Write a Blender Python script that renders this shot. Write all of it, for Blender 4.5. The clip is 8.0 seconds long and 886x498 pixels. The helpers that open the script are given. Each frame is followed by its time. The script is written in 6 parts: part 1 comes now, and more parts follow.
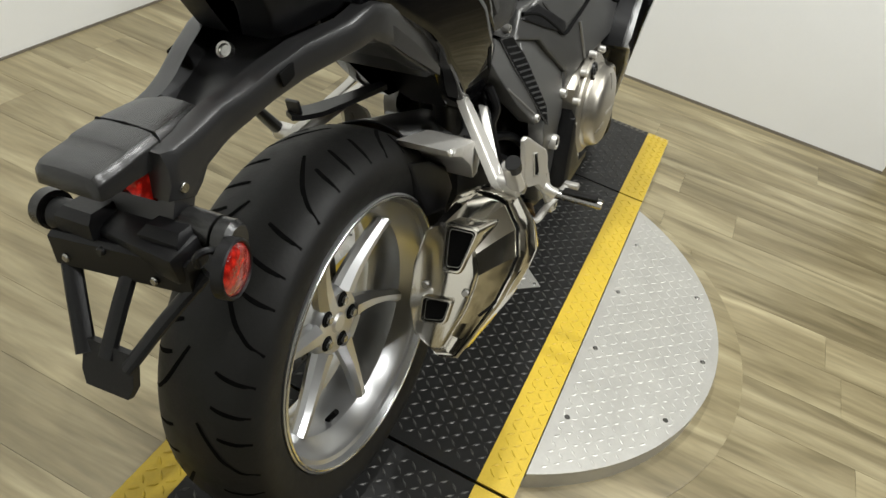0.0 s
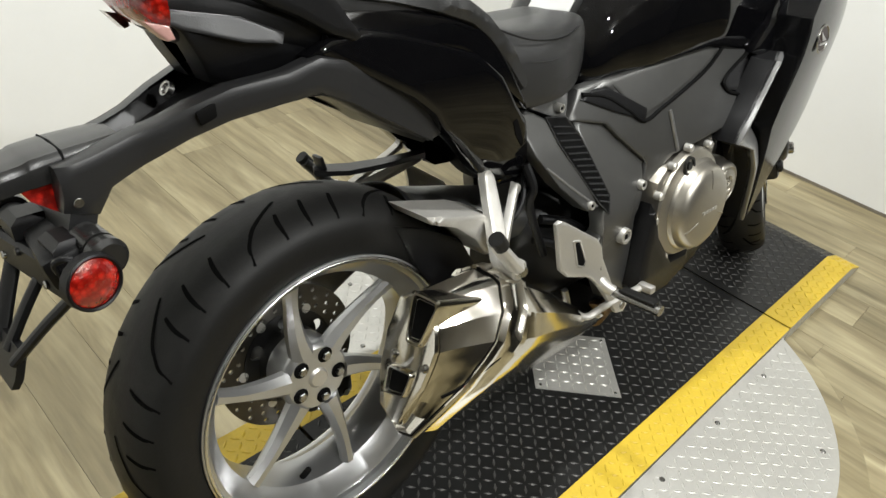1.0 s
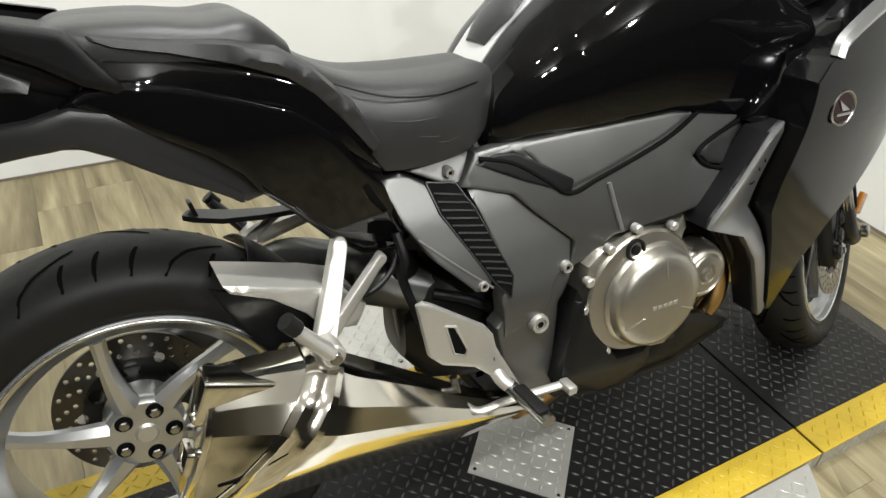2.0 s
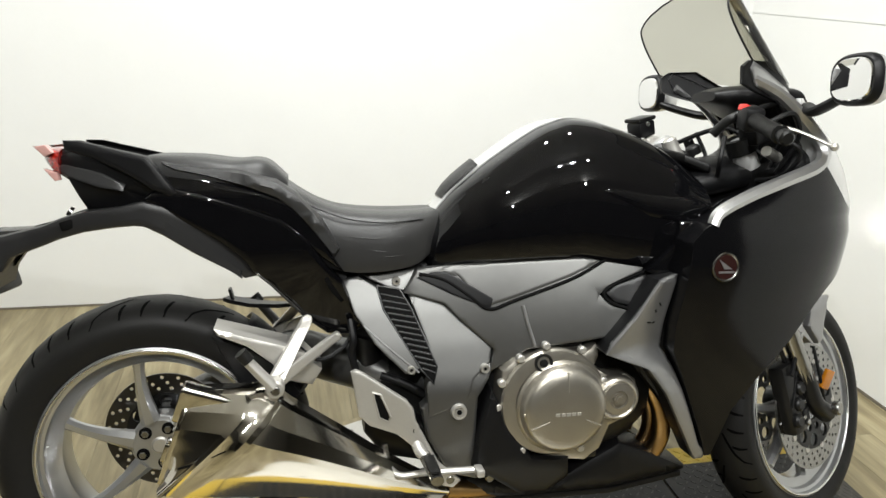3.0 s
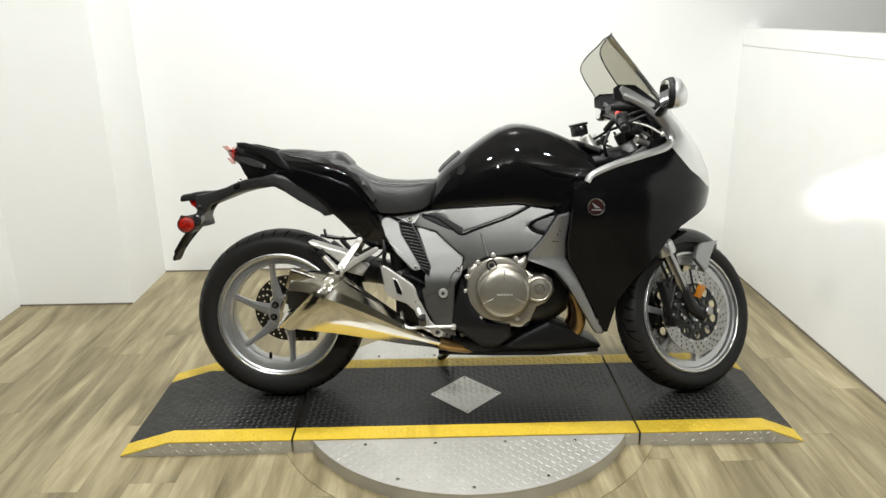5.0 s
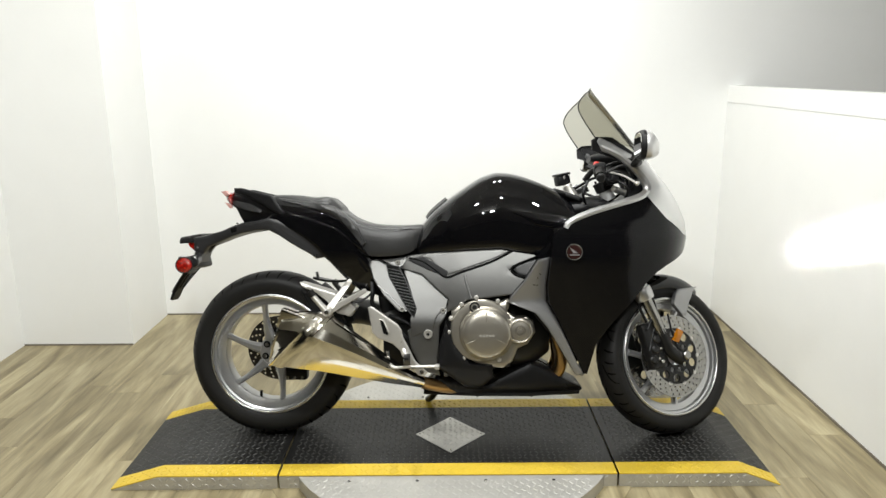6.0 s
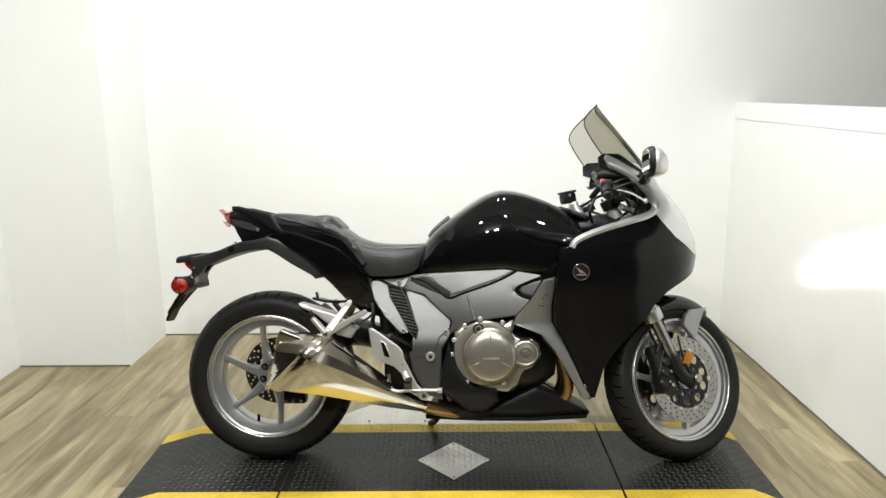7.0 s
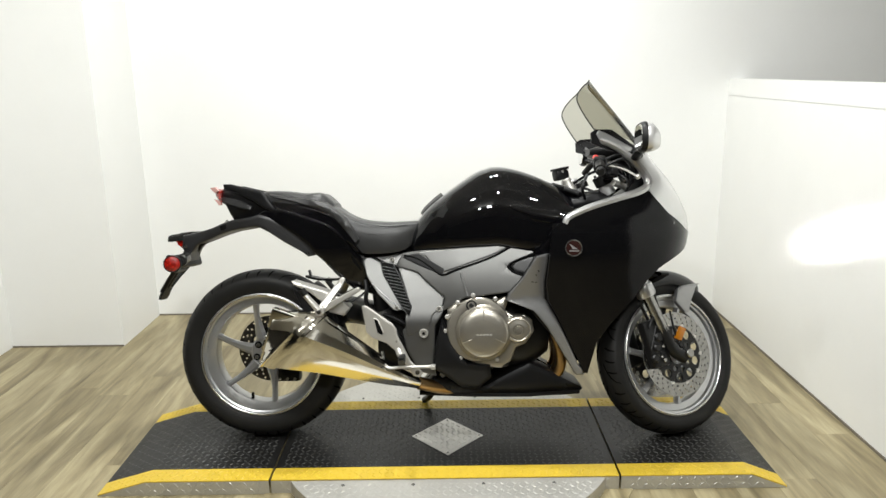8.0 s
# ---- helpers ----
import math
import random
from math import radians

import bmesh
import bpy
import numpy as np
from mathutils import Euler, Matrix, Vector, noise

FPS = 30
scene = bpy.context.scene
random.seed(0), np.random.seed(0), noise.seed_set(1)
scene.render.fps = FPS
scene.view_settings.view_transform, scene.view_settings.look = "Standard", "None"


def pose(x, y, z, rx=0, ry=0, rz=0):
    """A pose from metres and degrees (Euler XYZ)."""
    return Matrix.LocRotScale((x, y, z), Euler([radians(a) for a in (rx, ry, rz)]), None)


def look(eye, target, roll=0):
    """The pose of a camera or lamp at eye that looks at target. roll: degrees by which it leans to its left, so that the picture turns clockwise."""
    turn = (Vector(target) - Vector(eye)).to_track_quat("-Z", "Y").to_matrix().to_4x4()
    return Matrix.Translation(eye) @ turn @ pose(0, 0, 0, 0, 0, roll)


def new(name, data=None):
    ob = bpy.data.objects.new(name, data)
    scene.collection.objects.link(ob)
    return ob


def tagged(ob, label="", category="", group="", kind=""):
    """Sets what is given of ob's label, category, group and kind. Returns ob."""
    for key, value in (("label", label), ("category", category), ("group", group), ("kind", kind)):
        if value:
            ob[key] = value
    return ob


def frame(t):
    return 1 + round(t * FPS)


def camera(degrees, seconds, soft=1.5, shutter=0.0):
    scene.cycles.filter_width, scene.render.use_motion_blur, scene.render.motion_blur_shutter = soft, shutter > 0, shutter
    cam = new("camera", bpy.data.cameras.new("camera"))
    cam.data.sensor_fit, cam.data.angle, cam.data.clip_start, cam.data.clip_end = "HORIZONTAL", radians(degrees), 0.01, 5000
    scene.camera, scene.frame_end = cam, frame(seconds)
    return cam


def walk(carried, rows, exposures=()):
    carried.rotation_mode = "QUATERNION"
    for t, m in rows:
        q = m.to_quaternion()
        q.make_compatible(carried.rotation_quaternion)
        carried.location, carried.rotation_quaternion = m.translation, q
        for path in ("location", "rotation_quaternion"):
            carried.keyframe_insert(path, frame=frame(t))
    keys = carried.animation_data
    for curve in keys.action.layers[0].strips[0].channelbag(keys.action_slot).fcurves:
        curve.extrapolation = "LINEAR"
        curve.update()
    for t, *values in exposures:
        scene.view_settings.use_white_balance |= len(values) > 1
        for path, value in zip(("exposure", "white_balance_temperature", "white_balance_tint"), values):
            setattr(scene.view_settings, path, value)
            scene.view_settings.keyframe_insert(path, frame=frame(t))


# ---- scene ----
cam = camera(62.4, 8.0)
PATH = [
    (0, (-0.778, -0.296, 1.198), (0.73, 0.112, -0.052), 14.9),
    (0.1, (-0.774, -0.337, 1.197), (0.713, 0.143, -0.036), 14.9),
    (0.2, (-0.769, -0.378, 1.196), (0.712, 0.217, 0.007), 14.1),
    (0.3, (-0.761, -0.426, 1.198), (0.700, 0.230, 0.016), 13.0),
    (0.4, (-0.753, -0.474, 1.200), (0.700, 0.190, 0.014), 13.1),
    (0.5, (-0.745, -0.522, 1.202), (0.68, 0.2, -0.001), 12.0),
    (0.6, (-0.711, -0.539, 1.205), (0.644, 0.276, -0.003), 9.5),
    (0.7, (-0.677, -0.557, 1.208), (0.660, 0.306, 0.013), 8.4),
    (0.8, (-0.627, -0.578, 1.207), (0.662, 0.350, 0.007), 8.2),
    (0.9, (-0.576, -0.598, 1.205), (0.672, 0.405, 0.024), 8.0),
    (1, (-0.526, -0.619, 1.204), (0.71, 0.444, 0.046), 8.4),
    (1.1, (-0.461, -0.624, 1.210), (0.754, 0.451, 0.057), 9.0),
    (1.2, (-0.396, -0.630, 1.216), (0.817, 0.433, 0.050), 10.3),
    (1.3, (-0.339, -0.648, 1.226), (0.872, 0.428, 0.070), 10.0),
    (1.4, (-0.283, -0.667, 1.237), (0.921, 0.427, 0.090), 9.5),
    (1.5, (-0.226, -0.686, 1.247), (0.972, 0.436, 0.104), 8.9),
    (1.6, (-0.180, -0.697, 1.248), (0.943, 0.484, 0.106), 7.8),
    (1.7, (-0.134, -0.708, 1.25), (0.913, 0.53, 0.079), 6.7),
    (2.8, (0.213, -1.237, 1.249), (0.692, 0.549, 0.487), 4.3),
    (2.9, (0.234, -1.295, 1.269), (0.704, 0.521, 0.605), 3.7),
    (3, (0.254, -1.354, 1.288), (0.692, 0.469, 0.591), 3.0),
    (3.1, (0.285, -1.414, 1.290), (0.679, 0.369, 0.499), 2.9),
    (3.2, (0.316, -1.474, 1.293), (0.683, 0.310, 0.491), 1.8),
    (3.3, (0.347, -1.536, 1.298), (0.715, 0.256, 0.515), 3.7),
    (3.4, (0.377, -1.598, 1.302), (0.793, 0.218, 0.602), 3.9),
    (3.5, (0.408, -1.66, 1.307), (0.86, 0.16, 0.612), 3.9),
    (3.6, (0.417, -1.732, 1.317), (0.890, 0.075, 0.630), 3.8),
    (3.8, (0.434, -1.875, 1.338), (0.840, -0.039, 0.687), 1.7),
    (3.9, (0.443, -1.947, 1.349), (0.747, -0.083, 0.723), -0.6),
    (4, (0.452, -2.019, 1.359), (0.682, -0.139, 0.719), -2.1),
    (4.1, (0.452, -2.084, 1.366), (0.638, -0.214, 0.712), -2.2),
    (4.2, (0.453, -2.15, 1.373), (0.619, -0.271, 0.71), -2.0),
    (5.3, (0.64, -2.638, 1.404), (0.622, -0.712, 0.866), -1.3),
    (5.5, (0.659, -2.67, 1.403), (0.641, -0.729, 0.923), -1.9),
    (5.7, (0.666, -2.668, 1.401), (0.673, -0.736, 0.924), -1.2),
    (5.9, (0.673, -2.666, 1.398), (0.674, -0.735, 0.918), -0.7),
    (6, (0.676, -2.665, 1.397), (0.669, -0.722, 0.923), -0.5),
    (6.1, (0.676, -2.653, 1.394), (0.659, -0.716, 0.940), -0.7),
    (6.2, (0.676, -2.642, 1.390), (0.650, -0.701, 0.949), -0.8),
    (6.3, (0.675, -2.630, 1.387), (0.640, -0.685, 0.968), -0.9),
    (6.4, (0.675, -2.619, 1.383), (0.638, -0.672, 0.972), -1.0),
    (6.5, (0.675, -2.607, 1.38), (0.638, -0.653, 0.955), -1.1),
    (6.6, (0.676, -2.604, 1.381), (0.637, -0.660, 0.958), -1.0),
    (6.8, (0.679, -2.597, 1.382), (0.656, -0.653, 0.959), -0.8),
    (7, (0.681, -2.591, 1.384), (0.663, -0.637, 0.959), -0.6),
    (7.2, (0.680, -2.589, 1.379), (0.638, -0.647, 0.948), -0.9),
    (7.3, (0.680, -2.589, 1.376), (0.626, -0.650, 0.929), -1.1),
    (7.5, (0.679, -2.587, 1.371), (0.653, -0.645, 0.893), -1.1),
    (7.7, (0.681, -2.589, 1.371), (0.680, -0.657, 0.893), -0.9),
    (7.9, (0.684, -2.591, 1.371), (0.680, -0.659, 0.894), -0.8),
    (8, (0.685, -2.592, 1.371), (0.683, -0.65, 0.894), -0.8),
]
walk(cam, [(t, look(eye, target, roll)) for t, eye, target, roll in PATH], [(0, 0.02), (1.0, 0.18), (1.7, 0.15), (3.0, 0.18), (8.0, 0.18)])


# ---- world and lamps ----
world = bpy.data.worlds.new("world")
world.use_nodes = True
scene.world = world
bg = world.node_tree.nodes["Background"]
bg.inputs[0].default_value = (1.0, 0.95, 0.86, 1)
bg.inputs[1].default_value = 0.05


def area_lamp(name, eye, target, watts, sx, sy, colour=(0.98, 0.99, 0.968)):
    d = bpy.data.lights.new(name, "AREA")
    d.shape, d.size, d.size_y, d.energy, d.color = "ELLIPSE", sx, sy, watts, colour
    ob = new(name, d)
    ob.matrix_world = look(eye, target)
    return ob


for lx, ly, tx, ty, watts, size in ((0.35, 0.35, 0.4, 1.0, 23, 0.085), (0.85, 0.35, 0.8, 1.0, 23, 0.085), (-0.4, -1.2, 0.0, 0.0, 18, 0.085), (0.7, -1.3, 0.7, 0.0, 25, 0.085), (1.5, -1.2, 1.2, 0.0, 11, 0.085), (-0.3, -2.7, 0.3, 0.0, 28, 0.085), (1.4, -2.8, 0.9, 0.0, 33, 0.085)):
    area_lamp("ceiling_spot", (lx, ly, 2.9), (tx, ty, 0.0), watts, size, size)
# a narrow-beam spot that lays a bright bar on the low partition
beam = area_lamp("beam_spot", (1.0, -3.0, 2.0), (2.305, 0.27, 0.70), 0.9, 0.20, 0.07)
beam.data.shape, beam.data.spread = "RECTANGLE", radians(3)


# ---- materials ----
def mat(name, colour, rough=0.5, metal=0.0, grain=0.0, scale=60.0, bump=0.0, vary=0.0, coat=0.0, spec=0.5, stretch=(1, 1, 1), rvary=0.0):
    """A principled material with two scales of noise: fine grain and broad unevenness."""
    m = bpy.data.materials.new(name)
    m.use_nodes = True
    nt = m.node_tree
    b = nt.nodes["Principled BSDF"]
    b.inputs["Roughness"].default_value, b.inputs["Metallic"].default_value = rough, metal
    b.inputs["Base Color"].default_value = (*colour, 1)
    b.inputs["Coat Weight"].default_value, b.inputs["Coat Roughness"].default_value = coat, 0.025
    b.inputs["Specular IOR Level"].default_value = spec
    tc = nt.nodes.new("ShaderNodeTexCoord")
    mp = nt.nodes.new("ShaderNodeMapping")
    mp.inputs["Scale"].default_value = stretch
    nt.links.new(tc.outputs["Object"], mp.inputs[0])

    def noise_at(s, detail=3):
        n = nt.nodes.new("ShaderNodeTexNoise")
        n.inputs["Scale"].default_value, n.inputs["Detail"].default_value = s, detail
        nt.links.new(mp.outputs[0], n.inputs["Vector"])
        return n

    if grain or vary:
        fine, broad = noise_at(scale), noise_at(scale / 14)
        mixn = nt.nodes.new("ShaderNodeMath")
        mixn.operation = "MULTIPLY_ADD"
        mixn.inputs[1].default_value = grain
        nt.links.new(fine.outputs[0], mixn.inputs[0])
        sc = nt.nodes.new("ShaderNodeMath")
        sc.operation = "MULTIPLY"
        sc.inputs[1].default_value = vary
        nt.links.new(broad.outputs[0], sc.inputs[0])
        nt.links.new(sc.outputs[0], mixn.inputs[2])
        hsv = nt.nodes.new("ShaderNodeHueSaturation")
        hsv.inputs["Color"].default_value = (*colour, 1)
        off = nt.nodes.new("ShaderNodeMath")
        off.operation = "ADD"
        off.inputs[1].default_value = 1 - (grain + vary) / 2
        nt.links.new(mixn.outputs[0], off.inputs[0])
        nt.links.new(off.outputs[0], hsv.inputs["Value"])
        nt.links.new(hsv.outputs[0], b.inputs["Base Color"])
    if rvary:
        rn = noise_at(scale / 5)
        mr = nt.nodes.new("ShaderNodeMapRange")
        mr.inputs["To Min"].default_value, mr.inputs["To Max"].default_value = rough - rvary, rough + rvary
        nt.links.new(rn.outputs[0], mr.inputs[0])
        nt.links.new(mr.outputs[0], b.inputs["Roughness"])
    if bump:
        bn = noise_at(scale, 4)
        bp = nt.nodes.new("ShaderNodeBump")
        bp.inputs["Strength"].default_value, bp.inputs["Distance"].default_value = bump, 0.002
        nt.links.new(bn.outputs[0], bp.inputs["Height"])
        nt.links.new(bp.outputs[0], b.inputs["Normal"])
    return m


def clear(name, tint, gloss_rough=0.02):
    """Thin clear sheet: light passes tinted, with a Fresnel gloss."""
    m = bpy.data.materials.new(name)
    m.use_nodes = True
    nt = m.node_tree
    nt.nodes.remove(nt.nodes["Principled BSDF"])
    tr, gl, mx, fr = (nt.nodes.new("ShaderNode" + k) for k in ("BsdfTransparent", "BsdfGlossy", "MixShader", "Fresnel"))
    tr.inputs[0].default_value = (*tint, 1)
    gl.inputs["Roughness"].default_value = gloss_rough
    fr.inputs[0].default_value = 1.12
    nt.links.new(fr.outputs[0], mx.inputs[0])
    nt.links.new(tr.outputs[0], mx.inputs[1])
    nt.links.new(gl.outputs[0], mx.inputs[2])
    nt.links.new(mx.outputs[0], nt.nodes["Material Output"].inputs[0])
    return m


def lens_mat(name, colour):
    m = mat(name, colour, 0.12, coat=1.0)
    b = m.node_tree.nodes["Principled BSDF"]
    nt = m.node_tree
    v = nt.nodes.new("ShaderNodeTexVoronoi")
    v.inputs["Scale"].default_value = 330
    bp = nt.nodes.new("ShaderNodeBump")
    bp.inputs["Strength"].default_value, bp.inputs["Distance"].default_value = 0.35, 0.002
    tc = nt.nodes.new("ShaderNodeTexCoord")
    nt.links.new(tc.outputs["Object"], v.inputs["Vector"])
    nt.links.new(v.outputs["Distance"], bp.inputs["Height"])
    nt.links.new(bp.outputs[0], b.inputs["Normal"])
    b.inputs["Transmission Weight"].default_value = 0.15
    # facet glints painted into the colour: cells brighter in the middle, darker outside
    cell = nt.nodes.new("ShaderNodeTexVoronoi")
    cell.inputs["Scale"].default_value = 120
    nt.links.new(tc.outputs["Object"], cell.inputs["Vector"])
    ramp = nt.nodes.new("ShaderNodeValToRGB")
    e = ramp.color_ramp.elements
    e[0].position, e[0].color = 0.12, (min(1, colour[0] * 1.35), colour[1] * 1.8, colour[2] * 1.8, 1)
    e[1].position, e[1].color = 0.62, (colour[0] * 0.5, colour[1] * 0.5, colour[2] * 0.5, 1)
    nt.links.new(cell.outputs["Distance"], ramp.inputs[0])
    nt.links.new(ramp.outputs[0], b.inputs["Base Color"])
    return m


M_WALL = mat("white_wall_paint", (0.80, 0.805, 0.79), 0.5, grain=0.02, scale=90, bump=0.06, vary=0.04)
# tone of the unseen south wall, set for the reflections on the bike
M_SOUTH = mat("unseen_south_wall_grey", (0.14, 0.137, 0.13), 0.8, vary=0.2, grain=0.05, scale=20)
M_CEIL = mat("ceiling_paint", (0.66, 0.655, 0.63), 0.8, vary=0.1, grain=0.05, scale=30)
M_DARKWALL = mat("dark_far_wall", (0.10, 0.095, 0.085), 0.8, vary=0.3, grain=0.1, scale=20)
M_RUBBER = mat("tyre_rubber", (0.0100, 0.0098, 0.0093), 0.5, grain=0.25, scale=220, bump=0.12, vary=0.45, rvary=0.1, spec=0.19)
# near-black for the shade in the tyre's grooves
M_GROOVE = mat("tread_groove_shade", (0.002, 0.002, 0.002), 0.9, spec=0.05)
M_WHEEL = mat("silver_wheel_paint", (0.46, 0.465, 0.47), 0.30, 0.85, grain=0.06, scale=400, vary=0.06, rvary=0.05, coat=0.3)
M_LIP = mat("polished_lip_highlight", (0.78, 0.78, 0.77), 0.22, 1.0, grain=0.05, scale=300)
M_STEEL = mat("brushed_disc_steel", (0.33, 0.325, 0.31), 0.27, 1.0, grain=0.15, scale=300, vary=0.1)
M_DARKDISC = mat("darkened_disc_steel", (0.085, 0.080, 0.072), 0.32, 1.0, grain=0.2, scale=300, vary=0.2)
M_GLOSS = mat("gloss_black_paint", (0.0025, 0.0025, 0.003), 0.3, coat=1.0, scale=40, spec=0.0, grain=0.2)
M_GLOSS.node_tree.nodes["Principled BSDF"].inputs["Coat IOR"].default_value = 1.44
M_ARM = mat("satin_black_plastic", (0.016, 0.016, 0.0165), 0.35, grain=0.15, scale=500, bump=0.1, vary=0.15, spec=0.5)
M_FAIR = mat("gloss_black_fairing_paint", (0.0035, 0.0035, 0.004), 0.3, coat=1.0, scale=40, spec=0.0, grain=0.2)
M_FAIR.node_tree.nodes["Principled BSDF"].inputs["Coat Roughness"].default_value = 0.12
M_FAIR.node_tree.nodes["Principled BSDF"].inputs["Coat IOR"].default_value = 1.32
M_HOOD = mat("satin_lamp_hood_plastic", (0.013, 0.0128, 0.0125), 0.26, grain=0.12, scale=500, bump=0.06, vary=0.15, spec=0.5)
M_CLEAR = mat("clear_lens_plastic", (0.52, 0.30, 0.27), 0.15, coat=0.6)
M_PLASTIC = mat("black_moulded_plastic", (0.0045, 0.0045, 0.005), 0.42, grain=0.2, scale=500, bump=0.12, vary=0.15, spec=0.26)
M_SATIN = mat("satin_grey_plastic", (0.145, 0.145, 0.141), 0.40, 0.85, grain=0.08, scale=600, bump=0.05, vary=0.10, spec=0.35)
M_SATIN2 = mat("satin_silver_grey_paint", (0.30, 0.30, 0.30), 0.36, 0.75, grain=0.08, scale=600, bump=0.05, vary=0.08, spec=0.4)
M_SILVER = mat("silver_trim_paint", (0.50, 0.50, 0.50), 0.30, 0.85, grain=0.05, scale=500, vary=0.06)
M_SHELL = mat("pale_silver_paint", (0.66, 0.66, 0.655), 0.30, 0.55, grain=0.05, scale=500, vary=0.06, coat=0.7)
M_CHROME = mat("polished_steel", (0.66, 0.635, 0.575), 0.12, 1.0, rvary=0.05, scale=60, vary=0.06)
M_ENGINE = mat("bronze_grey_engine_paint", (0.39, 0.367, 0.32), 0.35, 0.88, grain=0.08, scale=300, vary=0.14, rvary=0.05)
M_ALU = mat("cast_aluminium", (0.56, 0.545, 0.51), 0.42, 0.72, grain=0.1, scale=250, vary=0.1, rvary=0.06)
M_VINYL = mat("black_seat_vinyl", (0.021, 0.021, 0.021), 0.36, grain=0.15, scale=700, bump=0.25, vary=0.15, spec=0.48)
M_HEADER = mat("heat_tinted_pipe", (0.42, 0.27, 0.12), 0.3, 1.0, vary=0.5, grain=0.2, scale=60)
M_BLACKMETAL = mat("black_coated_metal", (0.008, 0.008, 0.008), 0.38, 0.2, grain=0.2, scale=200, vary=0.2, spec=0.4)
# shade inside openings, slots and recesses put in as black; also chips and valve
M_VOID = mat("black_and_opening_shade", (0.003, 0.003, 0.003), 0.7, spec=0.08)
M_RED = lens_mat("red_lens", (0.42, 0.010, 0.005))
M_AMBER = mat("amber_lens", (0.36, 0.125, 0.005), 0.18, coat=0.6, grain=0.3, scale=500, bump=0.2)
M_REDSW = mat("red_switch", (0.75, 0.05, 0.04), 0.4)
M_SCREEN = clear("smoked_screen", (0.62, 0.61, 0.55))
M_MIRROR = mat("mirror_glass", (0.85, 0.85, 0.85), 0.02, 1.0)
M_BLUE = mat("badge_face", (0.022, 0.008, 0.007), 0.25, 0.0, spec=0.2)
M_TREADBLACK = mat("black_painted_tread_plate", (0.0120, 0.0119, 0.0115), 0.37, grain=0.3, scale=160, bump=0.1, vary=0.5, rvary=0.12, spec=0.25)
M_YELLOW = mat("yellow_safety_paint", (0.60, 0.42, 0.034), 0.45, grain=0.22, scale=160, vary=0.22, bump=0.08)
# worn lug paint, lightened so that the lugs' glints sit in its colour
M_LUG = mat("worn_glinting_tread", (0.062, 0.061, 0.058), 0.42, 0.35, grain=0.4, scale=120, vary=0.6)
M_TREADALU = mat("bare_tread_plate", (0.54, 0.53, 0.495), 0.47, 0.65, grain=0.15, scale=140, vary=0.25, rvary=0.08)


def wood_mat():
    m = bpy.data.materials.new("oak_vinyl_plank")
    m.use_nodes = True
    nt = m.node_tree
    b = nt.nodes["Principled BSDF"]
    b.inputs["Roughness"].default_value = 0.42
    tc, mp = nt.nodes.new("ShaderNodeTexCoord"), nt.nodes.new("ShaderNodeMapping")
    mp.inputs["Scale"].default_value = (1, 0.11, 1)
    info = nt.nodes.new("ShaderNodeObjectInfo")
    cmb = nt.nodes.new("ShaderNodeCombineXYZ")
    mul = nt.nodes.new("ShaderNodeMath")
    mul.operation = "MULTIPLY"
    mul.inputs[1].default_value = 40
    nt.links.new(info.outputs["Random"], mul.inputs[0])
    nt.links.new(mul.outputs[0], cmb.inputs[0])
    nt.links.new(mul.outputs[0], cmb.inputs[1])
    nt.links.new(cmb.outputs[0], mp.inputs["Location"])
    nt.links.new(tc.outputs["Object"], mp.inputs[0])
    broad, fine = nt.nodes.new("ShaderNodeTexNoise"), nt.nodes.new("ShaderNodeTexNoise")
    broad.inputs["Scale"].default_value, broad.inputs["Detail"].default_value, broad.inputs["Distortion"].default_value = 11, 5, 1.1
    fine.inputs["Scale"].default_value, fine.inputs["Detail"].default_value = 90, 4
    nt.links.new(mp.outputs[0], broad.inputs["Vector"])
    nt.links.new(mp.outputs[0], fine.inputs["Vector"])
    ramp = nt.nodes.new("ShaderNodeValToRGB")
    e = ramp.color_ramp.elements
    e[0].position, e[0].color = 0.29, (0.135, 0.108, 0.055, 1)
    e[1].position, e[1].color = 0.71, (0.40, 0.346, 0.21, 1)
    x = ramp.color_ramp.elements.new(0.5)
    x.color = (0.26, 0.217, 0.122, 1)
    nt.links.new(broad.outputs[0], ramp.inputs[0])
    hsv = nt.nodes.new("ShaderNodeHueSaturation")
    mr = nt.nodes.new("ShaderNodeMapRange")
    mr.inputs["To Min"].default_value, mr.inputs["To Max"].default_value = 0.9, 1.1
    nt.links.new(info.outputs["Random"], mr.inputs[0])
    ml = nt.nodes.new("ShaderNodeMath")
    ml.operation = "MULTIPLY"
    fr = nt.nodes.new("ShaderNodeMapRange")
    fr.inputs["From Min"].default_value, fr.inputs["From Max"].default_value = 0.3, 0.7
    fr.inputs["To Min"].default_value, fr.inputs["To Max"].default_value = 0.86, 1.1
    nt.links.new(fine.outputs[0], fr.inputs[0])
    nt.links.new(mr.outputs[0], ml.inputs[0])
    nt.links.new(fr.outputs[0], ml.inputs[1])
    nt.links.new(ml.outputs[0], hsv.inputs["Value"])
    nt.links.new(ramp.outputs[0], hsv.inputs["Color"])
    nt.links.new(hsv.outputs[0], b.inputs["Base Color"])
    bp = nt.nodes.new("ShaderNodeBump")
    bp.inputs["Strength"].default_value, bp.inputs["Distance"].default_value = 0.1, 0.001
    nt.links.new(fine.outputs[0], bp.inputs["Height"])
    nt.links.new(bp.outputs[0], b.inputs["Normal"])
    return m


M_WOOD = wood_mat()
M_JOINT = mat("dark_joint", (0.10, 0.08, 0.05), 0.9)


